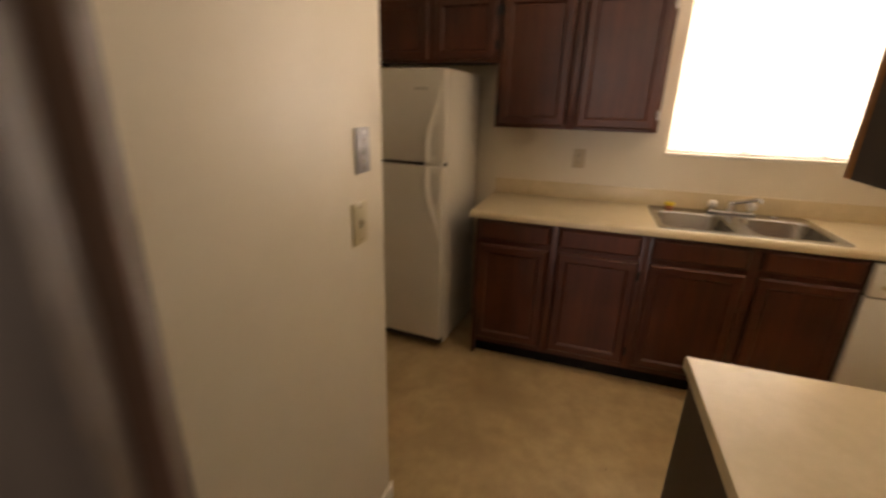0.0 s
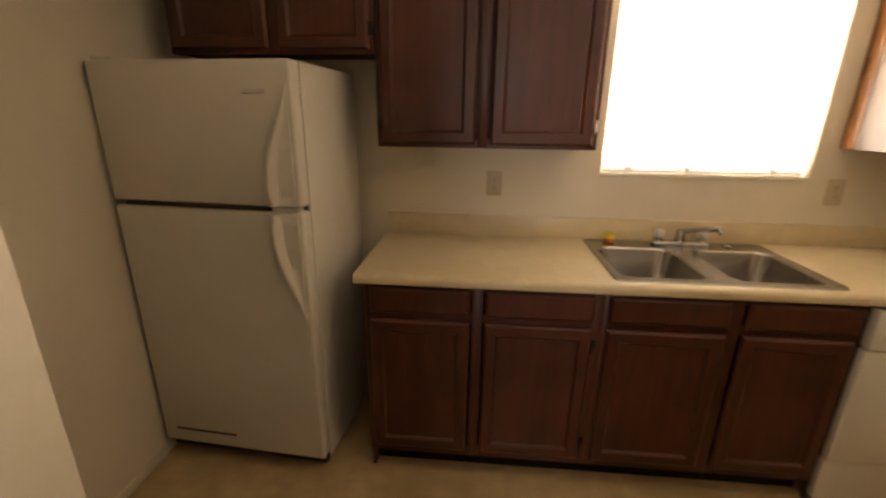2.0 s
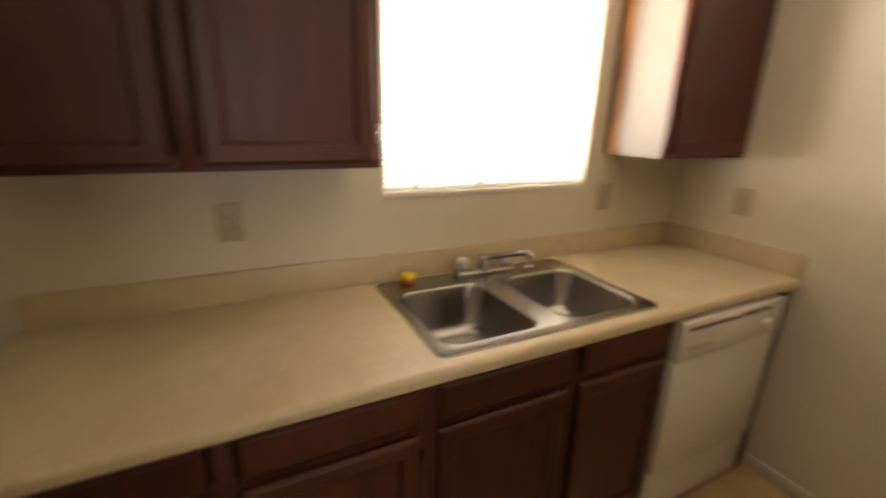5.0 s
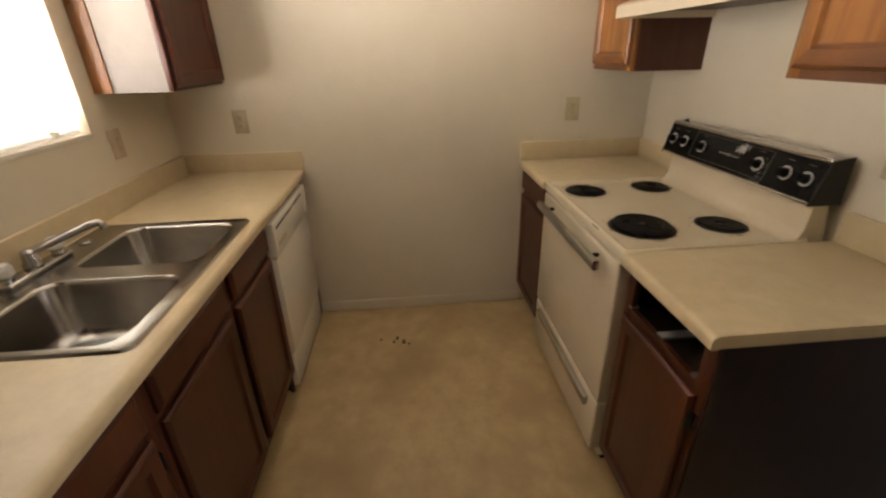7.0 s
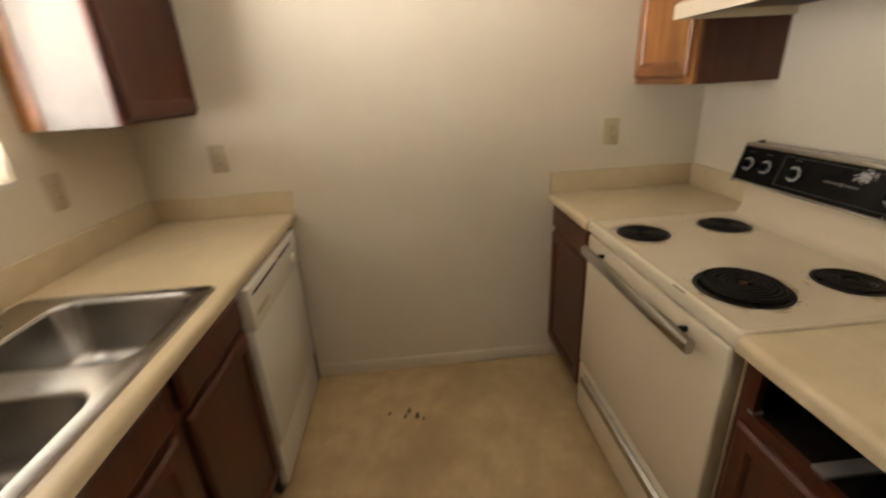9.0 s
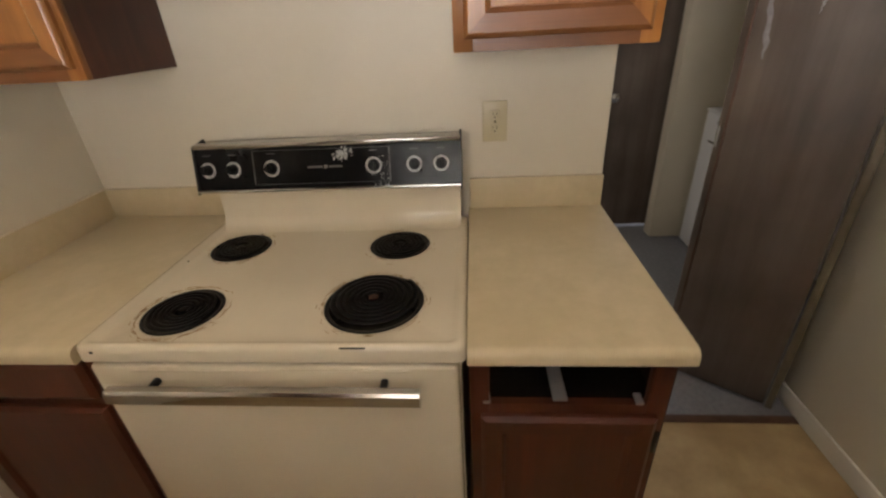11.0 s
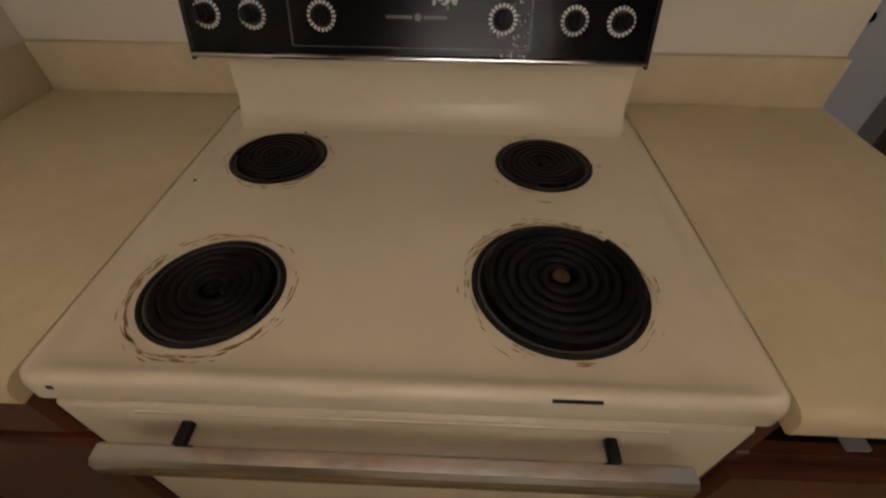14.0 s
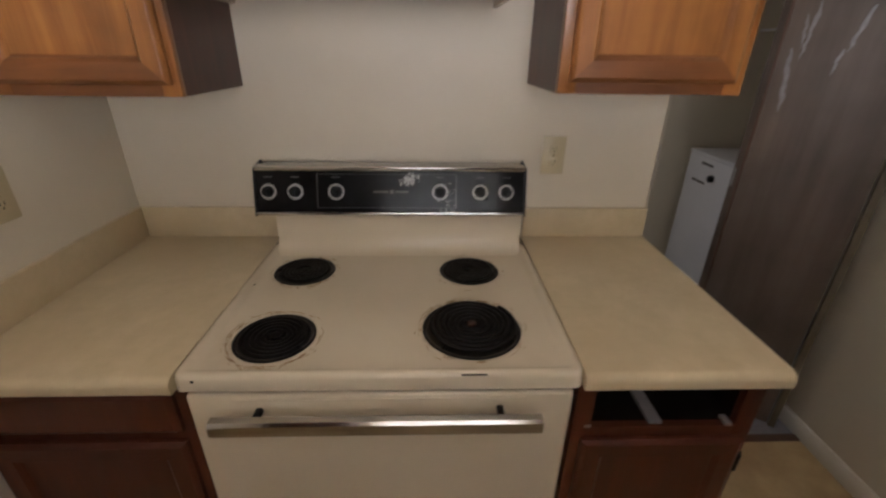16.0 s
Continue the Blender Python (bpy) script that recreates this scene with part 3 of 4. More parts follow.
YB = 1.922
base_cabinet(0.51, 1.405, YB, N, -1, "dark cherry wood base cabinet beside the fridge, two doors", [(0.532, 0.916, 0), (0.970, 1.370, 1)], end=True)
base_cabinet(1.405, 2.292, YB, N, -1, "dark cherry wood sink base cabinet with two doors", [(1.420, 1.840, 0), (1.896, 2.280, 0)])
base_cabinet(2.556, 2.998, 0.662, 0.0, 1, "dark cherry wood corner base cabinet beside the stove", [(2.575, 2.985, 0)])
pen = base_cabinet(1.358, 1.758, 0.662, 0.0, 1, "dark cherry wood base cabinet with its drawer missing", [(1.376, 1.736, -1)], drawers=False)
part("drawer_runner", box(1.556, 1.586, 0.03, 0.655, 0.741, 0.750, 0.002), M_JACK, pen, "bare grey metal drawer runner")
for bx in (1.412, 1.724):
    part("roller_bracket", box(bx - 0.008, bx + 0.008, 0.636, 0.664, 0.741, 0.750, 0.003), M_JACK, pen, "small grey plastic roller bracket")
# added near-black sheets that paint the shade inside the empty drawer slot
part("shelf", box(1.374, 1.742, 0.02, 0.642, 0.728, 0.739), M_SHADEGAP, pen)
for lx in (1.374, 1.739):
    part("shade_liner", box(lx, lx + 0.003, 0.02, 0.642, 0.740, 0.872), M_SHADEGAP, pen)
# end panel darker than the other cherry wood: shade put into its colour
part("end_panel", box(1.352, 1.358, 0.0, 0.655, 0.0, 0.874), wood("shaded_end_panel", (0.012, 0.006, 0.004), (0.024, 0.011, 0.007), "z", 0.42), pen, "plain end panel with its shade in the dark colour")


def wall_cabinet(x0, x1, z0, z1, yf, yb, s, label, columns, left=None, right=None, woods=None, reveal=0.014):
    c = thing("wall_cabinet", ((x0 + x1) / 2, (yf + yb) / 2, z0), label, "cabinet", "wall cabinets")
    yi = yf - s * 0.019
    lo, hi = min(yi, yb), max(yi, yb)
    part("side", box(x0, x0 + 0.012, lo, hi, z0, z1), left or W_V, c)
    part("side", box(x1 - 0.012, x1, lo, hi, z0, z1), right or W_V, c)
    part("bottom", box(x0 + 0.012, x1 - 0.012, lo, hi, z0 + 0.012, z0 + 0.022), W_H, c)
    part("top", box(x0 + 0.012, x1 - 0.012, lo, hi, z1 - 0.012, z1 - 0.002), W_H, c)
    part("back", box(x0 + 0.012, x1 - 0.012, min(yb, yb + s * 0.006), max(yb, yb + s * 0.006), z0 + 0.022, z1 - 0.012), W_V, c)
    edges = [x0 + 0.02, x1 - 0.02] + [(a[1] + b[0]) / 2 for a, b in zip(columns, columns[1:])]
    face_frame(c, x0, x1, z0, z1, yf, s, [(e, 0.04) for e in edges], [(z0 + 0.009 + reveal / 2, 0.018 + reveal), (z1 - 0.02, 0.04)], woods)
    for a, b, hinge in columns:
        cabinet_door(c, a, b, z0 + reveal, z1 - 0.018, yf, s, hinge, woods)
    return c


YW = 2.212
wall_cabinet(0.515, 1.382, 1.350, 2.048, YW, N, -1, "dark cherry wood wall cabinet with two doors beside the window", [(0.534, 0.908, -1), (0.968, 1.364, 1)])
wall_cabinet(-0.305, 0.512, 1.695, 2.048, YW, N, -1, "dark cherry wood short cabinet over the fridge", [(-0.288, 0.100, 0), (0.138, 0.496, 1)])
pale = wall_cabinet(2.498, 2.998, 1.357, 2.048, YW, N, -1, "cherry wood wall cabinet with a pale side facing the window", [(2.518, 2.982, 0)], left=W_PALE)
# thin added strip, golden-brown along the pale side's rear edge
part("scribe", box(2.492, 2.498, N - 0.070, N, 1.357, 2.048, 0.001), H_V, pale, "golden-brown strip added along the side's edge at the wall")
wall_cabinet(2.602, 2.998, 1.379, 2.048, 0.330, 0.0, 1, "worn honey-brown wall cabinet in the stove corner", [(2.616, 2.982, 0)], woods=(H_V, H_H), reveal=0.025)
# left side near-black: its shade away from the window is in the colour
wall_cabinet(1.362, 1.780, 1.394, 2.048, 0.320, 0.0, 1, "worn honey-brown wall cabinet beside the range hood", [(1.384, 1.758, 0)], left=W_NEARBLACK, woods=(H_V, H_H), reveal=0.025)
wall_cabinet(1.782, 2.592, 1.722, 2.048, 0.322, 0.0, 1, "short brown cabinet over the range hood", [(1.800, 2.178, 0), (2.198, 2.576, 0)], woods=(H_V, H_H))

# ---- range hood ----
hood = thing("range_hood", (2.187, 0.2, 1.585), "almond metal range hood with a greasy underside", "range hood")
bm = extrude_profile([(0.0, 1.718), (0.19, 1.718), (0.41, 1.640), (0.425, 1.632), (0.43, 1.625), (0.43, 1.585), (0.418, 1.585), (0.418, 1.622), (0.19, 1.700), (0.0, 1.700)], "x", 1.880, 2.596)
part("canopy", bm, M_ENAMEL, hood)
for a, b in ((1.880, 1.892), (2.584, 2.596)):
    part("side", extrude_profile([(0.0, 1.585), (0.418, 1.585), (0.418, 1.622), (0.19, 1.700), (0.0, 1.700)], "x", a, b), M_ENAMEL, hood)
part("tray", box(1.892, 2.584, 0.0, 0.418, 1.612, 1.618), M_GREASE, hood, "brown greasy metal underside")
part("filter", box(2.02, 2.34, 0.06, 0.36, 1.604, 1.612, 0.003), M_GREASE, hood, "grease-soaked mesh filter")
part("lamp_cover", box(1.90, 2.00, 0.10, 0.30, 1.596, 1.612, 0.005), M_PLATE, hood, "yellowed plastic lamp cover")
for bx in (2.42, 2.50):
    part("switch", box(bx - 0.012, bx + 0.012, 0.40, 0.416, 1.597, 1.611, 0.002), M_SLOT, hood)

# ---- sink ----
sink = thing("kitchen_sink", (1.83, 2.2, CT - 0.18), "stainless steel double-bowl kitchen sink set in the worktop", "sink")
bowls = [(1.462, 1.790, 1.972, 2.350), (1.868, 2.200, 1.972, 2.350)]
bm = bmesh.new()
outer0 = loop_of(bm, rounded(SX0, SX1, SY0, SY1, 0.03), CT + 0.0005)
outer1 = loop_of(bm, rounded(SX0 + 0.004, SX1 - 0.004, SY0 + 0.004, SY1 - 0.004, 0.028), CT + 0.006)
outer2 = loop_of(bm, rounded(SX0 + 0.013, SX1 - 0.013, SY0 + 0.013, SY1 - 0.013, 0.022), CT + 0.003)
skin(bm, outer0, outer1)
skin(bm, outer1, outer2)
rims = [outer2]
for q in bowls:
    rims.append(loop_of(bm, rounded(*q, 0.06), CT + 0.003))
edges = []
for vs in rims:
    for i in range(len(vs)):
        e = bm.edges.get((vs[i], vs[(i + 1) % len(vs)]))
        edges.append(e or bm.edges.new((vs[i], vs[(i + 1) % len(vs)])))
bmesh.ops.triangle_fill(bm, use_beauty=True, use_dissolve=False, edges=edges)
bmesh.ops.recalc_face_normals(bm, faces=bm.faces)
part("deck", bm, M_STEEL, sink, smooth=30)
for x0, x1, y0, y1 in bowls:
    bm = bmesh.new()
    prev = None
    for d, z, r in ((0, 0.003, 0.06), (0.003, 0.0, 0.06), (0.006, -0.008, 0.06), (0.014, -0.14, 0.065), (0.024, -0.160, 0.07), (0.045, -0.172, 0.07), (0.07, -0.175, 0.06)):
        cur = loop_of(bm, rounded(x0 + d, x1 - d, y0 + d, y1 - d, r), CT + z)
        if prev:
            skin(bm, prev, cur)
        prev = cur
    f = bm.faces.new(prev)
    bmesh.ops.triangulate(bm, faces=[f])
    bmesh.ops.recalc_face_normals(bm, faces=bm.faces)
    bmesh.ops.reverse_faces(bm, faces=bm.faces)
    bowl = part("bowl", bm, M_STEEL, sink, smooth=60)
    cx, cy = (x0 + x1) / 2, (y0 + y1) / 2 + 0.02
    part("drain", revolve((cx, cy, CT - 0.175), [(0.058, 0.0005), (0.052, 0.004), (0.042, 0.002), (0.038, -0.004), (0.0, -0.004)], 28), M_CHROME, bowl, "metal drain ring")

faucet = thing("faucet", (1.858, 2.42, CT + 0.003), "chrome two-knob kitchen faucet with a low swivel spout", "faucet")
part("base_plate", box(1.738, 1.980, 2.398, 2.448, CT + 0.003, CT + 0.022, 0.008, 3), M_CHROME, faucet)
part("spout_collar", revolve((1.858, 2.424, CT + 0.02), [(0.026, 0), (0.026, 0.012), (0.021, 0.02), (0.019, 0.05), (0.014, 0.056), (0.0, 0.056)], 24), M_CHROME, faucet)
sp = [(1.858, 2.424, CT + 0.055), (1.862, 2.418, CT + 0.066)]
for i in range(1, 10):
    u = i / 10
    sp.append((1.862 + 0.070 * u, 2.418 - 0.150 * u, CT + 0.066 + 0.056 * u))
sp += [(1.936, 2.262, CT + 0.120), (1.938, 2.256, CT + 0.112), (1.939, 2.253, CT + 0.100)]
part("spout", tube(sp, 0.0115, 14), M_CHROME, faucet)
for kx in (1.762, 1.956):
    kb = part("valve", revolve((kx, 2.424, CT + 0.02), [(0.02, 0), (0.018, 0.012), (0.012, 0.018), (0.0, 0.018)], 18), M_CHROME, faucet)
    k = bmesh.new()
    join(k, revolve((kx, 2.424, CT + 0.036), [(0.0, 0.0), (0.016, 0.0), (0.024, 0.008), (0.025, 0.024), (0.019, 0.036), (0.0, 0.039)], 10))
    part("knob", k, M_PRINT, faucet, "cloudy clear plastic knob", smooth=20)
sprayer = thing("sink_hole_cover", (2.07, 2.42, CT + 0.003), "small round metal cover on the sink deck", "cover")
part("cap", revolve((2.07, 2.424, CT + 0.003), [(0.022, 0), (0.022, 0.004), (0.016, 0.009), (0.0, 0.010)], 20), M_CHROME, sprayer)

jar = thing("small_jar", (1.548, 2.438, CT + 0.003), "small pot with a bright yellow lid on the sink", "jar")
part("pot", revolve((1.548, 2.438, CT + 0.004), [(0.0, 0.0), (0.02, 0.0), (0.023, 0.006), (0.024, 0.018), (0.0, 0.018)], 22), mottled("red_plastic", (0.45, 0.12, 0.04), (0.5, 0.16, 0.05), 30, 0.4), jar)
part("lid", revolve((1.548, 2.438, CT + 0.022), [(0.0, 0.0), (0.026, 0.0), (0.027, 0.003), (0.027, 0.013), (0.024, 0.016), (0.0, 0.017)], 26), M_YELLOW, jar, "bright yellow lid")

# ---- dishwasher ----
dw = thing("dishwasher", (2.585, 1.9, 0), "off-white built-in dishwasher under the worktop", "dishwasher")
part("tub", box(2.300, 2.892, 1.925, 2.46, 0.1, 0.868), M_SHADEGAP, dw)
part("door_panel", box(2.298, 2.894, 1.888, 1.925, 0.232, 0.706, 0.004), M_WHITE, dw)
cp = part("control_panel", box(2.298, 2.894, 1.880, 1.925, 0.712, 0.862, 0.006), M_WHITE, dw)
part("vent", box(2.33, 2.60, 1.8785, 1.884, 0.828, 0.838, 0.001), M_SLOT, cp)
part("latch", box(2.62, 2.80, 1.8785, 1.884, 0.828, 0.840, 0.001), M_SLOT, cp)
part("dial", cyl((2.80, 1.874, 0.765), (0, -1, 0), 0.024, 0.014, seg=26, bevel=0.003), M_WHITE, cp)
for i in range(4):
    part("button", box(2.335 + i * 0.034, 2.362 + i * 0.034, 1.877, 1.884, 0.752, 0.770, 0.0015), M_PLATE, cp)
part("kick_panel", box(2.298, 2.894, 1.900, 1.93, 0.035, 0.224, 0.004), M_WHITE, dw)
part("toe_plate", box(2.302, 2.89, 1.955, 1.965, 0.0, 0.035), M_SHADEGAP, dw)
for fx in (2.30, 2.87):
    part("foot", cyl((fx, 1.94, 0.05), (0, 0, 1), 0.012, 0.10, seg=12), M_SLOT, dw)
filler = thing("filler_panel", (2.945, 1.93, 0), "narrow dark wood filler beside the dishwasher", "panel")
part("board", box(2.899, 2.998, 1.915, 1.935, 0.0, 0.874, 0.002), W_V, filler)

# ---- refrigerator ----
FX0, FX1, FY, FT = -0.415, 0.329, 1.850, 1.640
fr = thing("refrigerator", (-0.03, 2.15, 0), "off-white top-freezer refrigerator with textured finish", "refrigerator")
part("body", box(FX0 + 0.004, FX1 - 0.004, FY + 0.075, 2.428, 0.03, FT, 0.006), M_FRIDGE, fr)
part("gasket", box(FX0 + 0.012, FX1 - 0.012, FY + 0.062, FY + 0.075, 0.10, FT - 0.01), M_RUBBER, fr)
fz = part("freezer_door", box(FX0, FX1, FY, FY + 0.063, 1.163, FT, 0.012, 3), M_FRIDGE, fr)
fd = part("fridge_door", box(FX0, FX1, FY, FY + 0.063, 0.085, 1.146, 0.012, 3), M_FRIDGE, fr)
part("door_seam", box(FX0 + 0.045, 0.205, FY + 0.003, FY + 0.02, 1.148, 1.161), M_SLOT, fr, "dark gap between the doors")
# near-black grille: the shade below the fridge door is in its colour
part("shaded_kick_grille", box(FX0 + 0.01, FX1 - 0.01, FY + 0.03, FY + 0.07, 0.040, 0.080, 0.004), M_SLOT, fr)
part("slot", box(FX0 + 0.065, -0.065, FY - 0.001, FY + 0.006, 0.150, 0.161), M_SLOT, fd, "dark slit near the foot of the door")
part("name_plate", box(0.155, 0.235, FY - 0.002, FY + 0.004, 1.535, 1.551, 0.001), mottled("plate_grey", (0.50, 0.46, 0.39), (0.54, 0.50, 0.43), 30, 0.4), fz, "small grey name plate")


def bow_handle(z_tip, z_seam):
    """A moulded pull that swells from its tip towards the seam between the doors."""
    bm, loops = bmesh.new(), []
    n = 22
    for i in range(n + 1):
        u = i / n
        z = z_tip + (z_seam - z_tip) * u
        w = 0.085 * math.sin(min(u * 1.25, 1.0) * math.pi / 2) ** 1.3 + 0.006
        d = 0.004 + 0.036 * math.sin(min(u * 1.2, 1.0) * math.pi / 2) ** 1.1
        if u > 0.93:
            d *= 0.75
        xr = FX1 - 0.016
        xl = xr - w
        k = min(1.0, w / 0.05)
        ridge = ((xr, FY + 0.006), (xr - 0.004 * k, FY - 0.003), (xl + 0.030 * k, FY - 0.004), (xl + 0.022 * k, FY - d * 0.55), (xl + 0.017 * k, FY - d * 0.95), (xl + 0.009 * k, FY - d), (xl, FY - d * 0.85), (xl + 0.002 * k, FY - d * 0.35), (xl + 0.010 * k, FY + 0.006))
        loops.append([bm.verts.new((x, y, z)) for x, y in ridge])
    for a, b in zip(loops, loops[1:]):
        for k in range(len(a)):
            j = (k + 1) % len(a)
            bm.faces.new((a[k], a[j], b[j], b[k]))
    bm.faces.new(loops[0][::-1])
    bm.faces.new(loops[-1])
    bmesh.ops.recalc_face_normals(bm, faces=bm.faces)
    return bm


part("handle", bow_handle(1.570, 1.170), M_FRIDGE, fz, smooth=60)
part("handle", bow_handle(0.735, 1.140), M_FRIDGE, fd, smooth=60)
part("hinge", box(0.215, FX1 - 0.02, FY + 0.006, FY + 0.05, 1.147, 1.162, 0.002), M_FRIDGE, fr)
part("hinge_cap", box(FX0 + 0.01, FX0 + 0.09, FY + 0.02, FY + 0.11, FT, FT + 0.016, 0.004), M_FRIDGE, fr)
for fx in (FX0 + 0.06, FX1 - 0.06):
    part("foot", cyl((fx, FY + 0.12, 0.017), (0, 0, 1), 0.02, 0.034, seg=14), M_SLOT, fr)

# the fridge stands a little askew in its bay
corner = Vector((FX1, FY, 0))
fr.matrix_basis = Matrix.Translation(corner) @ Matrix.Rotation(radians(-4.2), 4, "Z") @ Matrix.Translation(fr.matrix_basis.translation - corner)

# ---- stove ----
ST0, ST1, STF = 1.762, 2.554, 0.690
stove = thing("stove", (2.157, 0.35, 0), "almond electric coil stove with a black control panel", "stove")
part("body", box(ST0 + 0.012, ST1 - 0.012, 0.03, 0.650, 0.03, 0.874), M_ENAMEL, stove)
# cooktop with raised lip and four openings
burners = [(2.418, 0.246, 0.080), (1.953, 0.246, 0.080), (2.403, 0.553, 0.084), (1.970, 0.525, 0.108)]
bm = bmesh.new()
lip = [(0.0, -0.034, 0.016), (0.0, -0.008, 0.018), (0.003, 0.002, 0.018), (0.009, 0.005, 0.018), (0.017, 0.003, 0.016), (0.026, -0.006, 0.014), (0.034, -0.009, 0.012)]
prev = None
for d, z, r in lip:
    cur = loop_of(bm, rounded(ST0 + d, ST1 - d, 0.085, STF - d, max(r, 0.01), 4), CT + z)
    if prev:
        skin(bm, prev, cur)
    prev = cur
rims = [prev]
for bx, by, r in burners:
    rims.append(loop_of(bm, [(bx + r * math.cos(2 * math.pi * i / 40), by + r * math.sin(2 * math.pi * i / 40)) for i in range(40)], CT - 0.009))
edges = []
for vs in rims:
    for i in range(len(vs)):
        e = bm.edges.get((vs[i], vs[(i + 1) % len(vs)]))
        edges.append(e or bm.edges.new((vs[i], vs[(i + 1) % len(vs)])))
bmesh.ops.triangle_fill(bm, use_beauty=True, use_dissolve=False, edges=edges)
bmesh.ops.recalc_face_normals(bm, faces=bm.faces)
top = part("cooktop", bm, M_ENAMEL, stove, smooth=50)
# sweeping back guard under the panel
bm = extrude_profile([(0.150, 0.904), (0.130, 0.908), (0.112, 0.922), (0.102, 0.945), (0.098, 1.034), (0.05, 1.034), (0.02, 0.87), (0.150, 0.87)], "x", ST0 + 0.022, ST1 - 0.022)
part("back_guard", bm, M_ENAMEL, stove, smooth=60)
PX0, PX1 = 1.782, 2.576
panel = part("control_panel", extrude_profile([(0.120, 1.034), (0.086, 1.156), (0.03, 1.162), (0.02, 1.034)], "x", PX0, PX1), M_GLASSBLK, stove, "black control panel with worn print")
tilt = Vector((0, 0.122, 0.034)).normalized()
up = Vector((0, -0.034, 0.122)).normalized()


def on_panel(x, h, out=0.0):
    """A point on the tilted panel: h from its lower edge, 0 to 1."""
    return Vector((x, 0.120 - 0.034 * h, 1.034 + 0.122 * h)) + tilt * out


part("trim_strip", tube([on_panel(PX0 - 0.002, 0.0, 0.003), on_panel(PX1 + 0.002, 0.0, 0.003)], 0.0055, 10), M_CHROME, panel, "chrome strip")
part("trim_strip", box(PX0 - 0.002, PX1 + 0.002, 0.028, 0.094, 1.155, 1.168, 0.004), M_CHROME, panel, "chrome top strip")
for ex in (PX0 - 0.005, PX1 - 0.001):
    part("end_cap", extrude_profile([(0.126, 1.026), (0.090, 1.162), (0.024, 1.172), (0.018, 1.026)], "x", ex, ex + 0.006), M_BLACK, panel)


def slab_on_panel(x0, x1, h0, h1, out):
    bm = bmesh.new()
    a = [on_panel(x, h, 0.0004) for x, h in ((x0, h0), (x1, h0), (x1, h1), (x0, h1))]
    b = [p + tilt * out for p in a]
    va, vb = [bm.verts.new(p) for p in a], [bm.verts.new(p) for p in b]
    bm.faces.new(vb)
    bm.faces.new(va[::-1])
    for i in range(4):
        bm.faces.new((va[i], va[(i + 1) % 4], vb[(i + 1) % 4], vb[i]))
    bmesh.ops.recalc_face_normals(bm, faces=bm.faces)
    return bm


for kx, big in ((2.540, 0), (2.461, 0), (2.342, 1), (2.034, 1), (1.914, 0), (1.836, 0)):
    c = on_panel(kx, 0.50)
    dial = bmesh.new()
    for i in range(20):
        a = 2 * math.pi * i / 20
        dash = box(0.0172 + 0.001 * big, 0.0234 + 0.001 * big, -0.0021, 0.0021, 0.0004, 0.0010)
        m = Matrix.Translation(c) @ Matrix((Vector((1, 0, 0)), up, tilt)).transposed().to_4x4() @ Matrix.Rotation(a, 4, "Z")
        bmesh.ops.transform(dash, matrix=m, verts=dash.verts)
        join(dial, dash)
    part("dial", dial, M_PRINT, panel, "ring of pale dial marks")
    kb = join(cyl(c + tilt * 0.011, tilt, 0.0165, 0.022, r2=0.0135, seg=24, bevel=0.002), cyl(c + tilt * 0.023, tilt, 0.0125, 0.003, seg=24))
    knob = part("knob", kb, M_COIL, panel, "black control knob")
    grip = bmesh.new()
    box(-0.0030, 0.0030, -0.012, 0.012, 0.0, 0.009, 0.0015, bm=grip)
    m = Matrix.Translation(c + tilt * 0.023) @ Matrix((Vector((1, 0, 0)), up, tilt)).transposed().to_4x4()
    bmesh.ops.transform(grip, matrix=m, verts=grip.verts)
    part("grip", grip, M_COIL, knob)
    part("caption", slab_on_panel(kx - 0.012, kx + 0.012, 0.83, 0.85, 0.0006), M_FAINT, panel)
for x0, x1, h0, h1 in ((1.985, 2.398, 0.125, 0.135), (1.985, 2.398, 0.905, 0.915), (2.396, 2.3985, 0.135, 0.905), (1.985, 1.9875, 0.135, 0.905)):
    part("border_line", slab_on_panel(x0, x1, h0, h1, 0.0005), M_FAINT, panel)
for x0, x1 in ((2.187, 2.232), (2.128, 2.168)):
    part("maker_print", slab_on_panel(x0, x1, 0.485, 0.525, 0.0006), M_RUBBER, panel, "plain bar of worn print")
part("maker_badge", cyl(on_panel(2.1775, 0.505, 0.0005), tilt, 0.006, 0.0015, seg=20), M_RUBBER, panel, "small round badge")
# scraped patch in the printed glass
bm = bmesh.new()
rng = random.Random(4)
for i in range(90):
    sx, sh = rng.gauss(2.125, 0.013), min(max(rng.gauss(0.78, 0.07), 0.62), 0.93)
    w, h = rng.uniform(0.0006, 0.0028), rng.uniform(0.008, 0.03)
    join(bm, slab_on_panel(sx - w, sx + w, sh - h, sh + h, 0.0003 + i * 0.000004))
for i in range(40):
    sx, sh = rng.gauss(2.015, 0.016), min(max(rng.gauss(0.30, 0.2), 0.06), 0.9)
    w, h = rng.uniform(0.0004, 0.0014), rng.uniform(0.004, 0.015)
    join(bm, slab_on_panel(sx - w, sx + w, sh - h, sh + h, 0.0003 + i * 0.000004))
tagged(part("scrape", bm, M_DIAL, panel, "pale scraped patch"), kind="stuff")

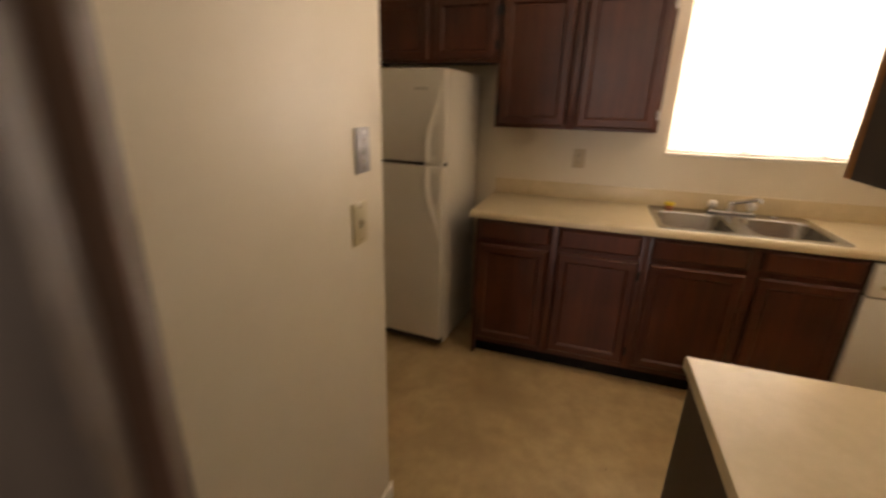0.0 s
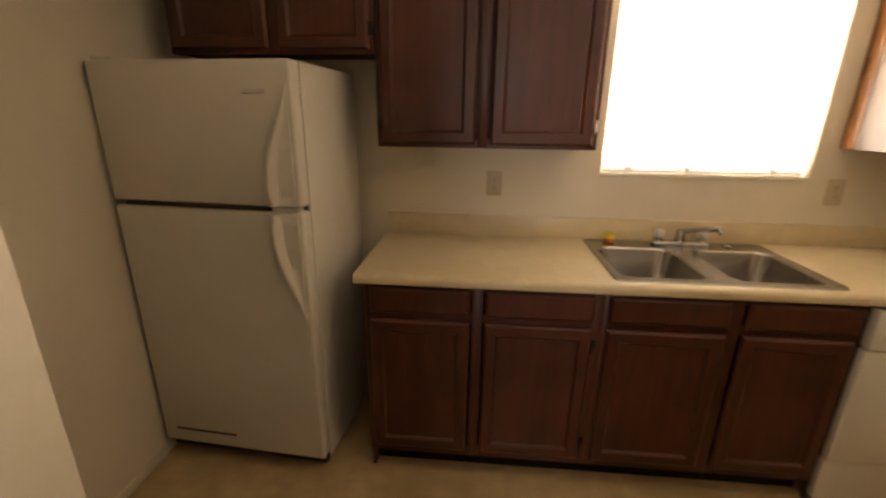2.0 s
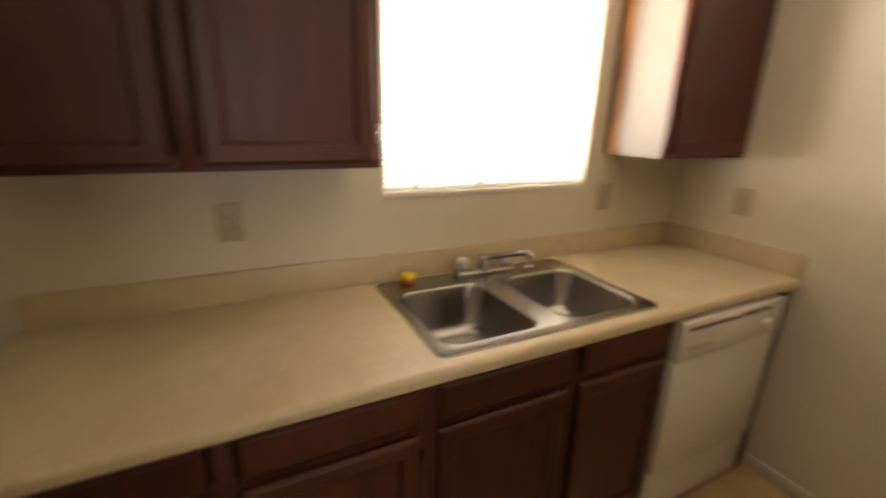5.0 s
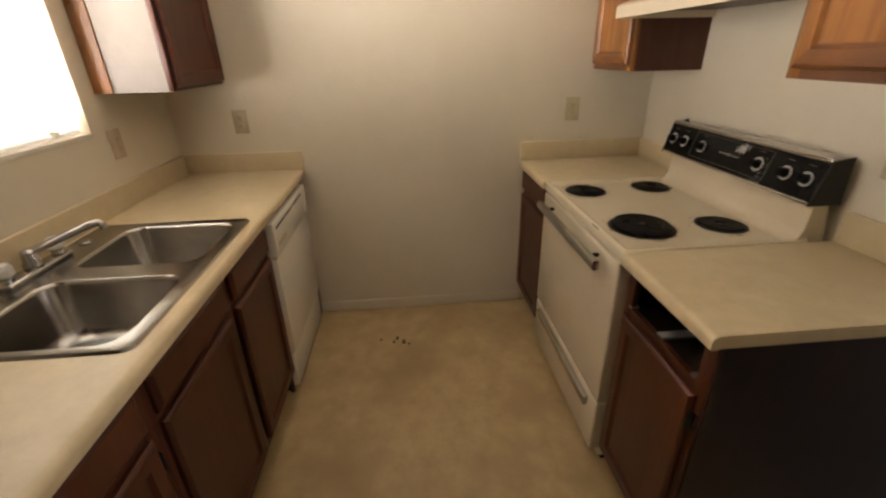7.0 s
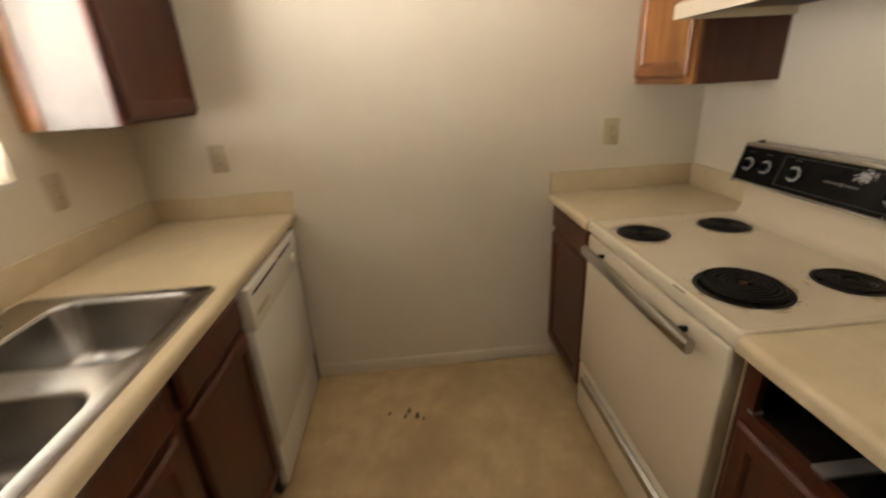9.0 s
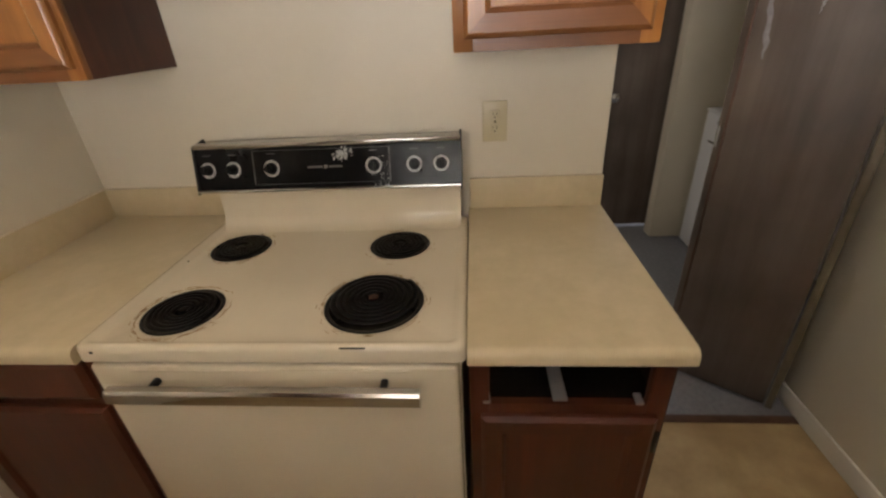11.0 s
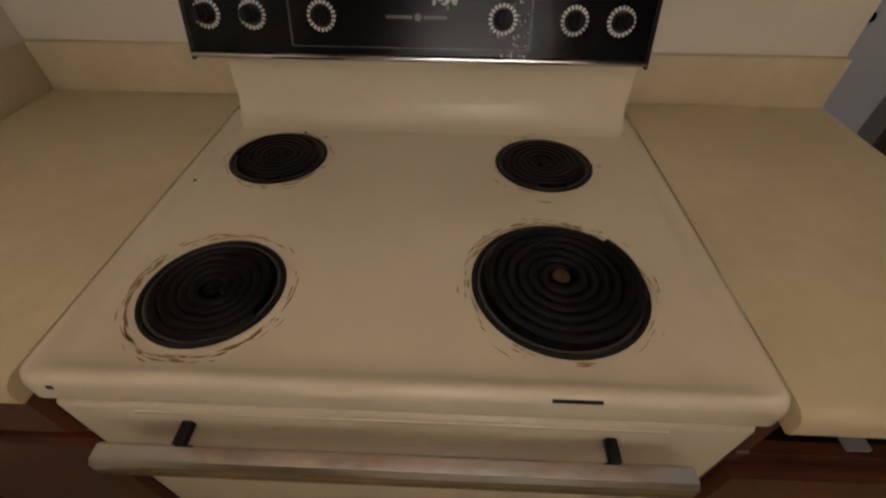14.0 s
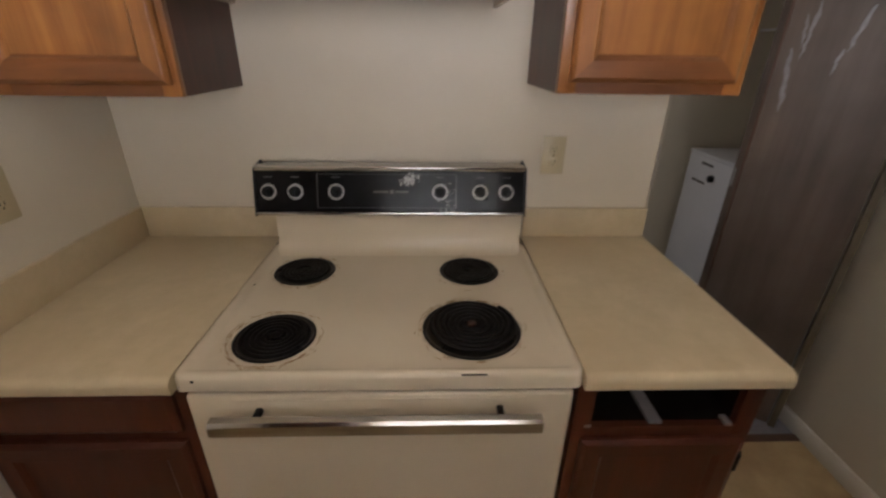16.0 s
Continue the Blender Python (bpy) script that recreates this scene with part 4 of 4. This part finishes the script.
coil_sizes = {0: 5, 1: 5, 2: 5, 3: 6}
for n, (bx, by, r) in enumerate(burners):
    z = CT - 0.009
    bowl = part("drip_bowl", revolve((bx, by, z), [(r + 0.004, 0.0015), (r - 0.001, 0.0025), (r - 0.004, -0.002), (r - 0.016, -0.016), (r * 0.45, -0.024), (0.012, -0.024), (0.0, -0.024)], 44), M_BLACK, stove, "blackened drip bowl", smooth=60)
    part("bowl_rim", ring((bx, by, z - 0.006), (0, 0, 1), r - 0.0075, r - 0.0035, 0.0075, 44), M_SLOT, bowl, "worn dark rim")
    pts, turns = [], coil_sizes[n]
    r_in, r_out = 0.016, r - 0.010
    steps = turns * 40
    for i in range(steps + 1):
        u = i / steps
        a = 2 * math.pi * turns * u + n * 1.3
        rr = r_in + (r_out - r_in) * u
        pts.append((bx + rr * math.cos(a), by + rr * math.sin(a), z + 0.004 + (0.011 if n == 3 else 0.0)))
    lead = (math.cos(a), math.sin(a))
    part("coil", tube(pts, 0.0061, 8, 0.6), M_COIL, stove, "black spiral heating coil", smooth=60)
    part("hub", cyl((bx, by, z + 0.003 + (0.011 if n == 3 else 0.0)), (0, 0, 1), 0.011, 0.005, seg=18, bevel=0.001), M_COIL if n != 3 else mottled("scorched_metal", (0.035, 0.015, 0.008), (0.09, 0.035, 0.018), 120.0, 0.5), stove, "burner centre cap")
    sup = bmesh.new()
    for k in range(3):
        a = radians(90 + 120 * k + n * 25)
        ca, sa = math.cos(a), math.sin(a)
        join(sup, tube([(bx + 0.012 * ca, by + 0.012 * sa, z - 0.003), (bx + (r - 0.004) * ca, by + (r - 0.004) * sa, z - 0.003)], 0.003, 6))
    part("support", sup, M_COIL, stove)
    # flakes of burnt grease round the opening
    bm = bmesh.new()
    rng = random.Random(20 + n)
    for k in range((40, 20, 120, 90)[n]):
        a = rng.uniform(0, 2 * math.pi) if n < 2 else rng.gauss(-1.2 if n == 3 else 0.6, 1.6)
        rr = r + 0.006 + abs(rng.gauss(0, 0.007)) + (0.006 if n == 2 else 0)
        px, py = bx + rr * math.cos(a), by + rr * math.sin(a)
        ln, wd = rng.uniform(0.003, 0.013), rng.uniform(0.0004, 0.0012)
        t1 = Vector((-math.sin(a), math.cos(a), 0))
        n1 = Vector((math.cos(a), math.sin(a), 0))
        c = Vector((px, py, CT - 0.0086))
        lo = [c + t1 * sx * ln + n1 * sy * wd for sx, sy in ((-1, -0.6), (0.3, -1), (1, 0.2), (0.1, 1))]
        va = [bm.verts.new(p) for p in lo]
        vb = [bm.verts.new(p * 0.97 + c * 0.03 + Vector((0, 0, 0.0006))) for p in lo]
        bm.faces.new(vb)
        for i in range(4):
            bm.faces.new((va[i], va[(i + 1) % 4], vb[(i + 1) % 4], vb[i]))
    bmesh.ops.recalc_face_normals(bm, faces=bm.faces)
    tagged(part("burnt_grease", bm, M_RUST, stove, "brown burnt grease spots"), kind="stuff")
# front: door, handle, drawer
part("front_rail", box(ST0 + 0.012, ST1 - 0.012, 0.645, 0.660, 0.868, 0.882, 0.002), M_SHADEGAP, stove)
od = part("oven_door", box(ST0 + 0.016, ST1 - 0.016, 0.645, 0.690, 0.300, 0.870, 0.008, 3), M_ENAMEL, stove)
hb = extrude_profile([(0.726, 0.810), (0.738, 0.812), (0.743, 0.820), (0.742, 0.841), (0.737, 0.847), (0.722, 0.847), (0.718, 0.842), (0.718, 0.816)], "x", 1.850, 2.478)
part("handle", hb, M_BARCHROME, od, "long chrome oven handle")
for hx in (1.925, 2.400):
    part("handle_post", box(hx - 0.007, hx + 0.007, 0.686, 0.726, 0.824, 0.838, 0.004), M_BLACK, od, "black handle post")
part("handle_shadow_groove", box(1.87, 2.45, 0.689, 0.6915, 0.854, 0.860, 0.001), M_ENAMEL, od)
sd = part("storage_drawer", box(ST0 + 0.016, ST1 - 0.016, 0.645, 0.688, 0.060, 0.290, 0.008, 3), M_ENAMEL, stove)
part("drawer_pull", extrude_profile([(0.688, 0.230), (0.704, 0.226), (0.708, 0.236), (0.706, 0.262), (0.694, 0.268), (0.688, 0.266)], "x", 1.845, 2.470), M_CHROME, sd, "chrome drawer pull")
part("plinth", box(ST0 + 0.02, ST1 - 0.02, 0.06, 0.63, 0.0, 0.06), M_SHADEGAP, stove)
part("chip", box(1.954, 2.004, STF - 0.004, STF + 0.0006, CT - 0.0002, CT + 0.0015), M_BLACK, top, "black chip in the enamel edge")
part("chip", box(2.512, 2.518, STF - 0.0006, STF + 0.0012, CT - 0.012, CT - 0.007), M_BLACK, top)
for cx, cy in ((2.395, 0.158), (2.53, 0.33)):
    part("speck", cyl((cx, cy, CT - 0.0085 if cx < 2.5 else CT - 0.004), (0, 0, 1), 0.003, 0.0016, seg=9), M_BLACK, top)


# ---- wall plates ----
def to_wall(bm, m):
    bmesh.ops.transform(bm, matrix=m, verts=bm.verts)
    return bm


def wall_plate(at, facing, kind, label, mat=None):
    """A plate with its face towards facing, a unit vector in the plan."""
    f = Vector(facing)
    side = Vector((f.y, -f.x, 0)) * -1
    m = Matrix.Translation(at) @ Matrix((side, f, Vector((0, 0, 1)))).transposed().to_4x4()
    p = thing("outlet" if kind == "outlet" else "switch_plate" if kind == "switch" else "phone_jack", at, label, "outlet" if kind == "outlet" else "switch" if kind == "switch" else "phone jack", "outlets" if kind == "outlet" else "")
    mat = mat or M_PLATE
    part("plate", to_wall(box(-0.0365, 0.0365, 0.0, 0.006, -0.059, 0.059, 0.0025), m), mat, p)
    if kind == "outlet":
        for z in (-0.020, 0.020):
            rec = part("receptacle", to_wall(box(-0.015, 0.015, 0.004, 0.008, z - 0.0135, z + 0.0135, 0.002), m), mat, p)
            for sx in (-0.0055, 0.0055):
                part("slot", to_wall(box(sx - 0.001, sx + 0.001, 0.0075, 0.0084, z - 0.001, z + 0.007), m), M_SLOT, rec)
            part("slot", to_wall(box(-0.0022, 0.0022, 0.0075, 0.0084, z - 0.009, z - 0.005), m), M_SLOT, rec)
        part("screw", to_wall(cyl((0, 0.0065, 0), (0, 1, 0), 0.003, 0.002, seg=10), m), M_STEEL, p)
    elif kind == "switch":
        part("surround", to_wall(box(-0.0055, 0.0055, 0.005, 0.0065, -0.0125, 0.0125), m), M_SLOT, p)
        part("toggle", to_wall(box(-0.004, 0.004, 0.005, 0.019, -0.001, 0.010, 0.0015), m), M_PLATE, p)
        for z in (-0.045, 0.045):
            part("screw", to_wall(cyl((0, 0.0065, z), (0, 1, 0), 0.003, 0.002, seg=10), m), M_RUST, p)
    else:
        part("jack", to_wall(box(-0.008, 0.008, 0.005, 0.0075, -0.012, 0.008, 0.001), m), M_SLOT, p)
        for z in (-0.045, 0.045):
            part("screw", to_wall(cyl((0, 0.0065, z), (0, 1, 0), 0.004, 0.003, seg=10), m), M_CHROME, p)
        for z in (-0.028, 0.026):
            part("post", to_wall(cyl((0.004, 0.0065, z), (0, 1, 0), 0.006, 0.003, seg=12), m), M_STEEL, p)
    return p


wall_plate((1.003, N, 1.167), (0, -1, 0), "outlet", "tan wall outlet over the long worktop", M_TAN)
wall_plate((2.522, N, 1.164), (0, -1, 0), "outlet", "tan wall outlet beside the window", M_TAN)
wall_plate((E, 2.168, 1.172), (-1, 0, 0), "outlet", "tan wall outlet near the sink corner", M_TAN)
wall_plate((E, 0.421, 1.182), (-1, 0, 0), "outlet", "ivory wall outlet in the stove corner")
wall_plate((1.678, 0.0, 1.185), (0, 1, 0), "outlet", "ivory wall outlet beside the stove panel")
wall_plate((SW, 0.684, 1.347), (1, 0, 0), "jack", "grey metal phone jack plate on the white wall", M_JACK)
wall_plate((SW, 0.655, 1.154), (1, 0, 0), "switch", "ivory toggle light switch on the white wall")

# ---- laundry closet ----
DY = -0.125
dry = thing("dryer", (-0.02, -1.08 + DY, 0), "white laundry appliance in the dim closet", "appliance")
part("body", box(-0.37, 0.30, -1.39 + DY, -0.80 + DY, 0.012, 0.885, 0.008), M_APPL, dry)
part("lid", box(-0.37, 0.304, -1.394 + DY, -0.796 + DY, 0.887, 0.905, 0.006), M_APPL, dry)
part("handle_slot", box(0.299, 0.303, -1.24 + DY, -1.12 + DY, 0.835, 0.849, 0.001), M_SLOT, dry, "dark recessed handle")
part("vent_slot", box(0.299, 0.303, -1.30 + DY, -1.16 + DY, 0.715, 0.728, 0.001), M_RUBBER, dry, "grey vent slot")
part("knob", cyl((0.312, -1.10 + DY, 0.77), (1, 0, 0), 0.022, 0.024, seg=18, bevel=0.003), M_BLACK, dry, "black knob")
part("toe", box(-0.36, 0.28, -1.38 + DY, -0.81 + DY, -0.004, 0.012), M_SLOT, dry)
shelf = thing("closet_shelf", (0.0, -1.1, 1.60), "white wire shelf across the laundry closet", "shelf")
for i in range(7):
    part("wire", tube([(-0.36 + i * 0.06, -1.555, 1.615), (-0.36 + i * 0.06, -0.60, 1.615)], 0.0035, 6), M_APPL, shelf)
part("front_wire", tube([(0.03, -1.555, 1.615), (0.03, -0.60, 1.615)], 0.006, 8), M_APPL, shelf)

# ---- torn spots in the vinyl ----
bm = bmesh.new()
rng = random.Random(9)
for cx, cy, size in ((2.655, 1.532, 0.016), (2.664, 1.440, 0.023), (2.628, 1.458, 0.016), (2.622, 1.405, 0.026), (2.602, 1.375, 0.014), (1.30, 1.25, 0.006)):
    k = 9
    lo = [Vector((cx, cy, 0.0004)) + Vector((math.cos(2 * math.pi * i / k), 0.6 * math.sin(2 * math.pi * i / k), 0)) * size * rng.uniform(0.5, 1.1) for i in range(k)]
    va = [bm.verts.new(p) for p in lo]
    vb = [bm.verts.new(Vector((p.x, p.y, 0.0016))) for p in lo]
    bm.faces.new(vb)
    for i in range(k):
        bm.faces.new((va[i], va[(i + 1) % k], vb[(i + 1) % k], vb[i]))
bmesh.ops.recalc_face_normals(bm, faces=bm.faces)
spots = new("floor_spots", to_mesh("floor_spots", bm, mottled("torn_vinyl", (0.035, 0.02, 0.012), (0.10, 0.055, 0.03), 60, 0.7), 0))
tagged(spots, "dark torn spots in the vinyl floor", "floor damage", kind="stuff")
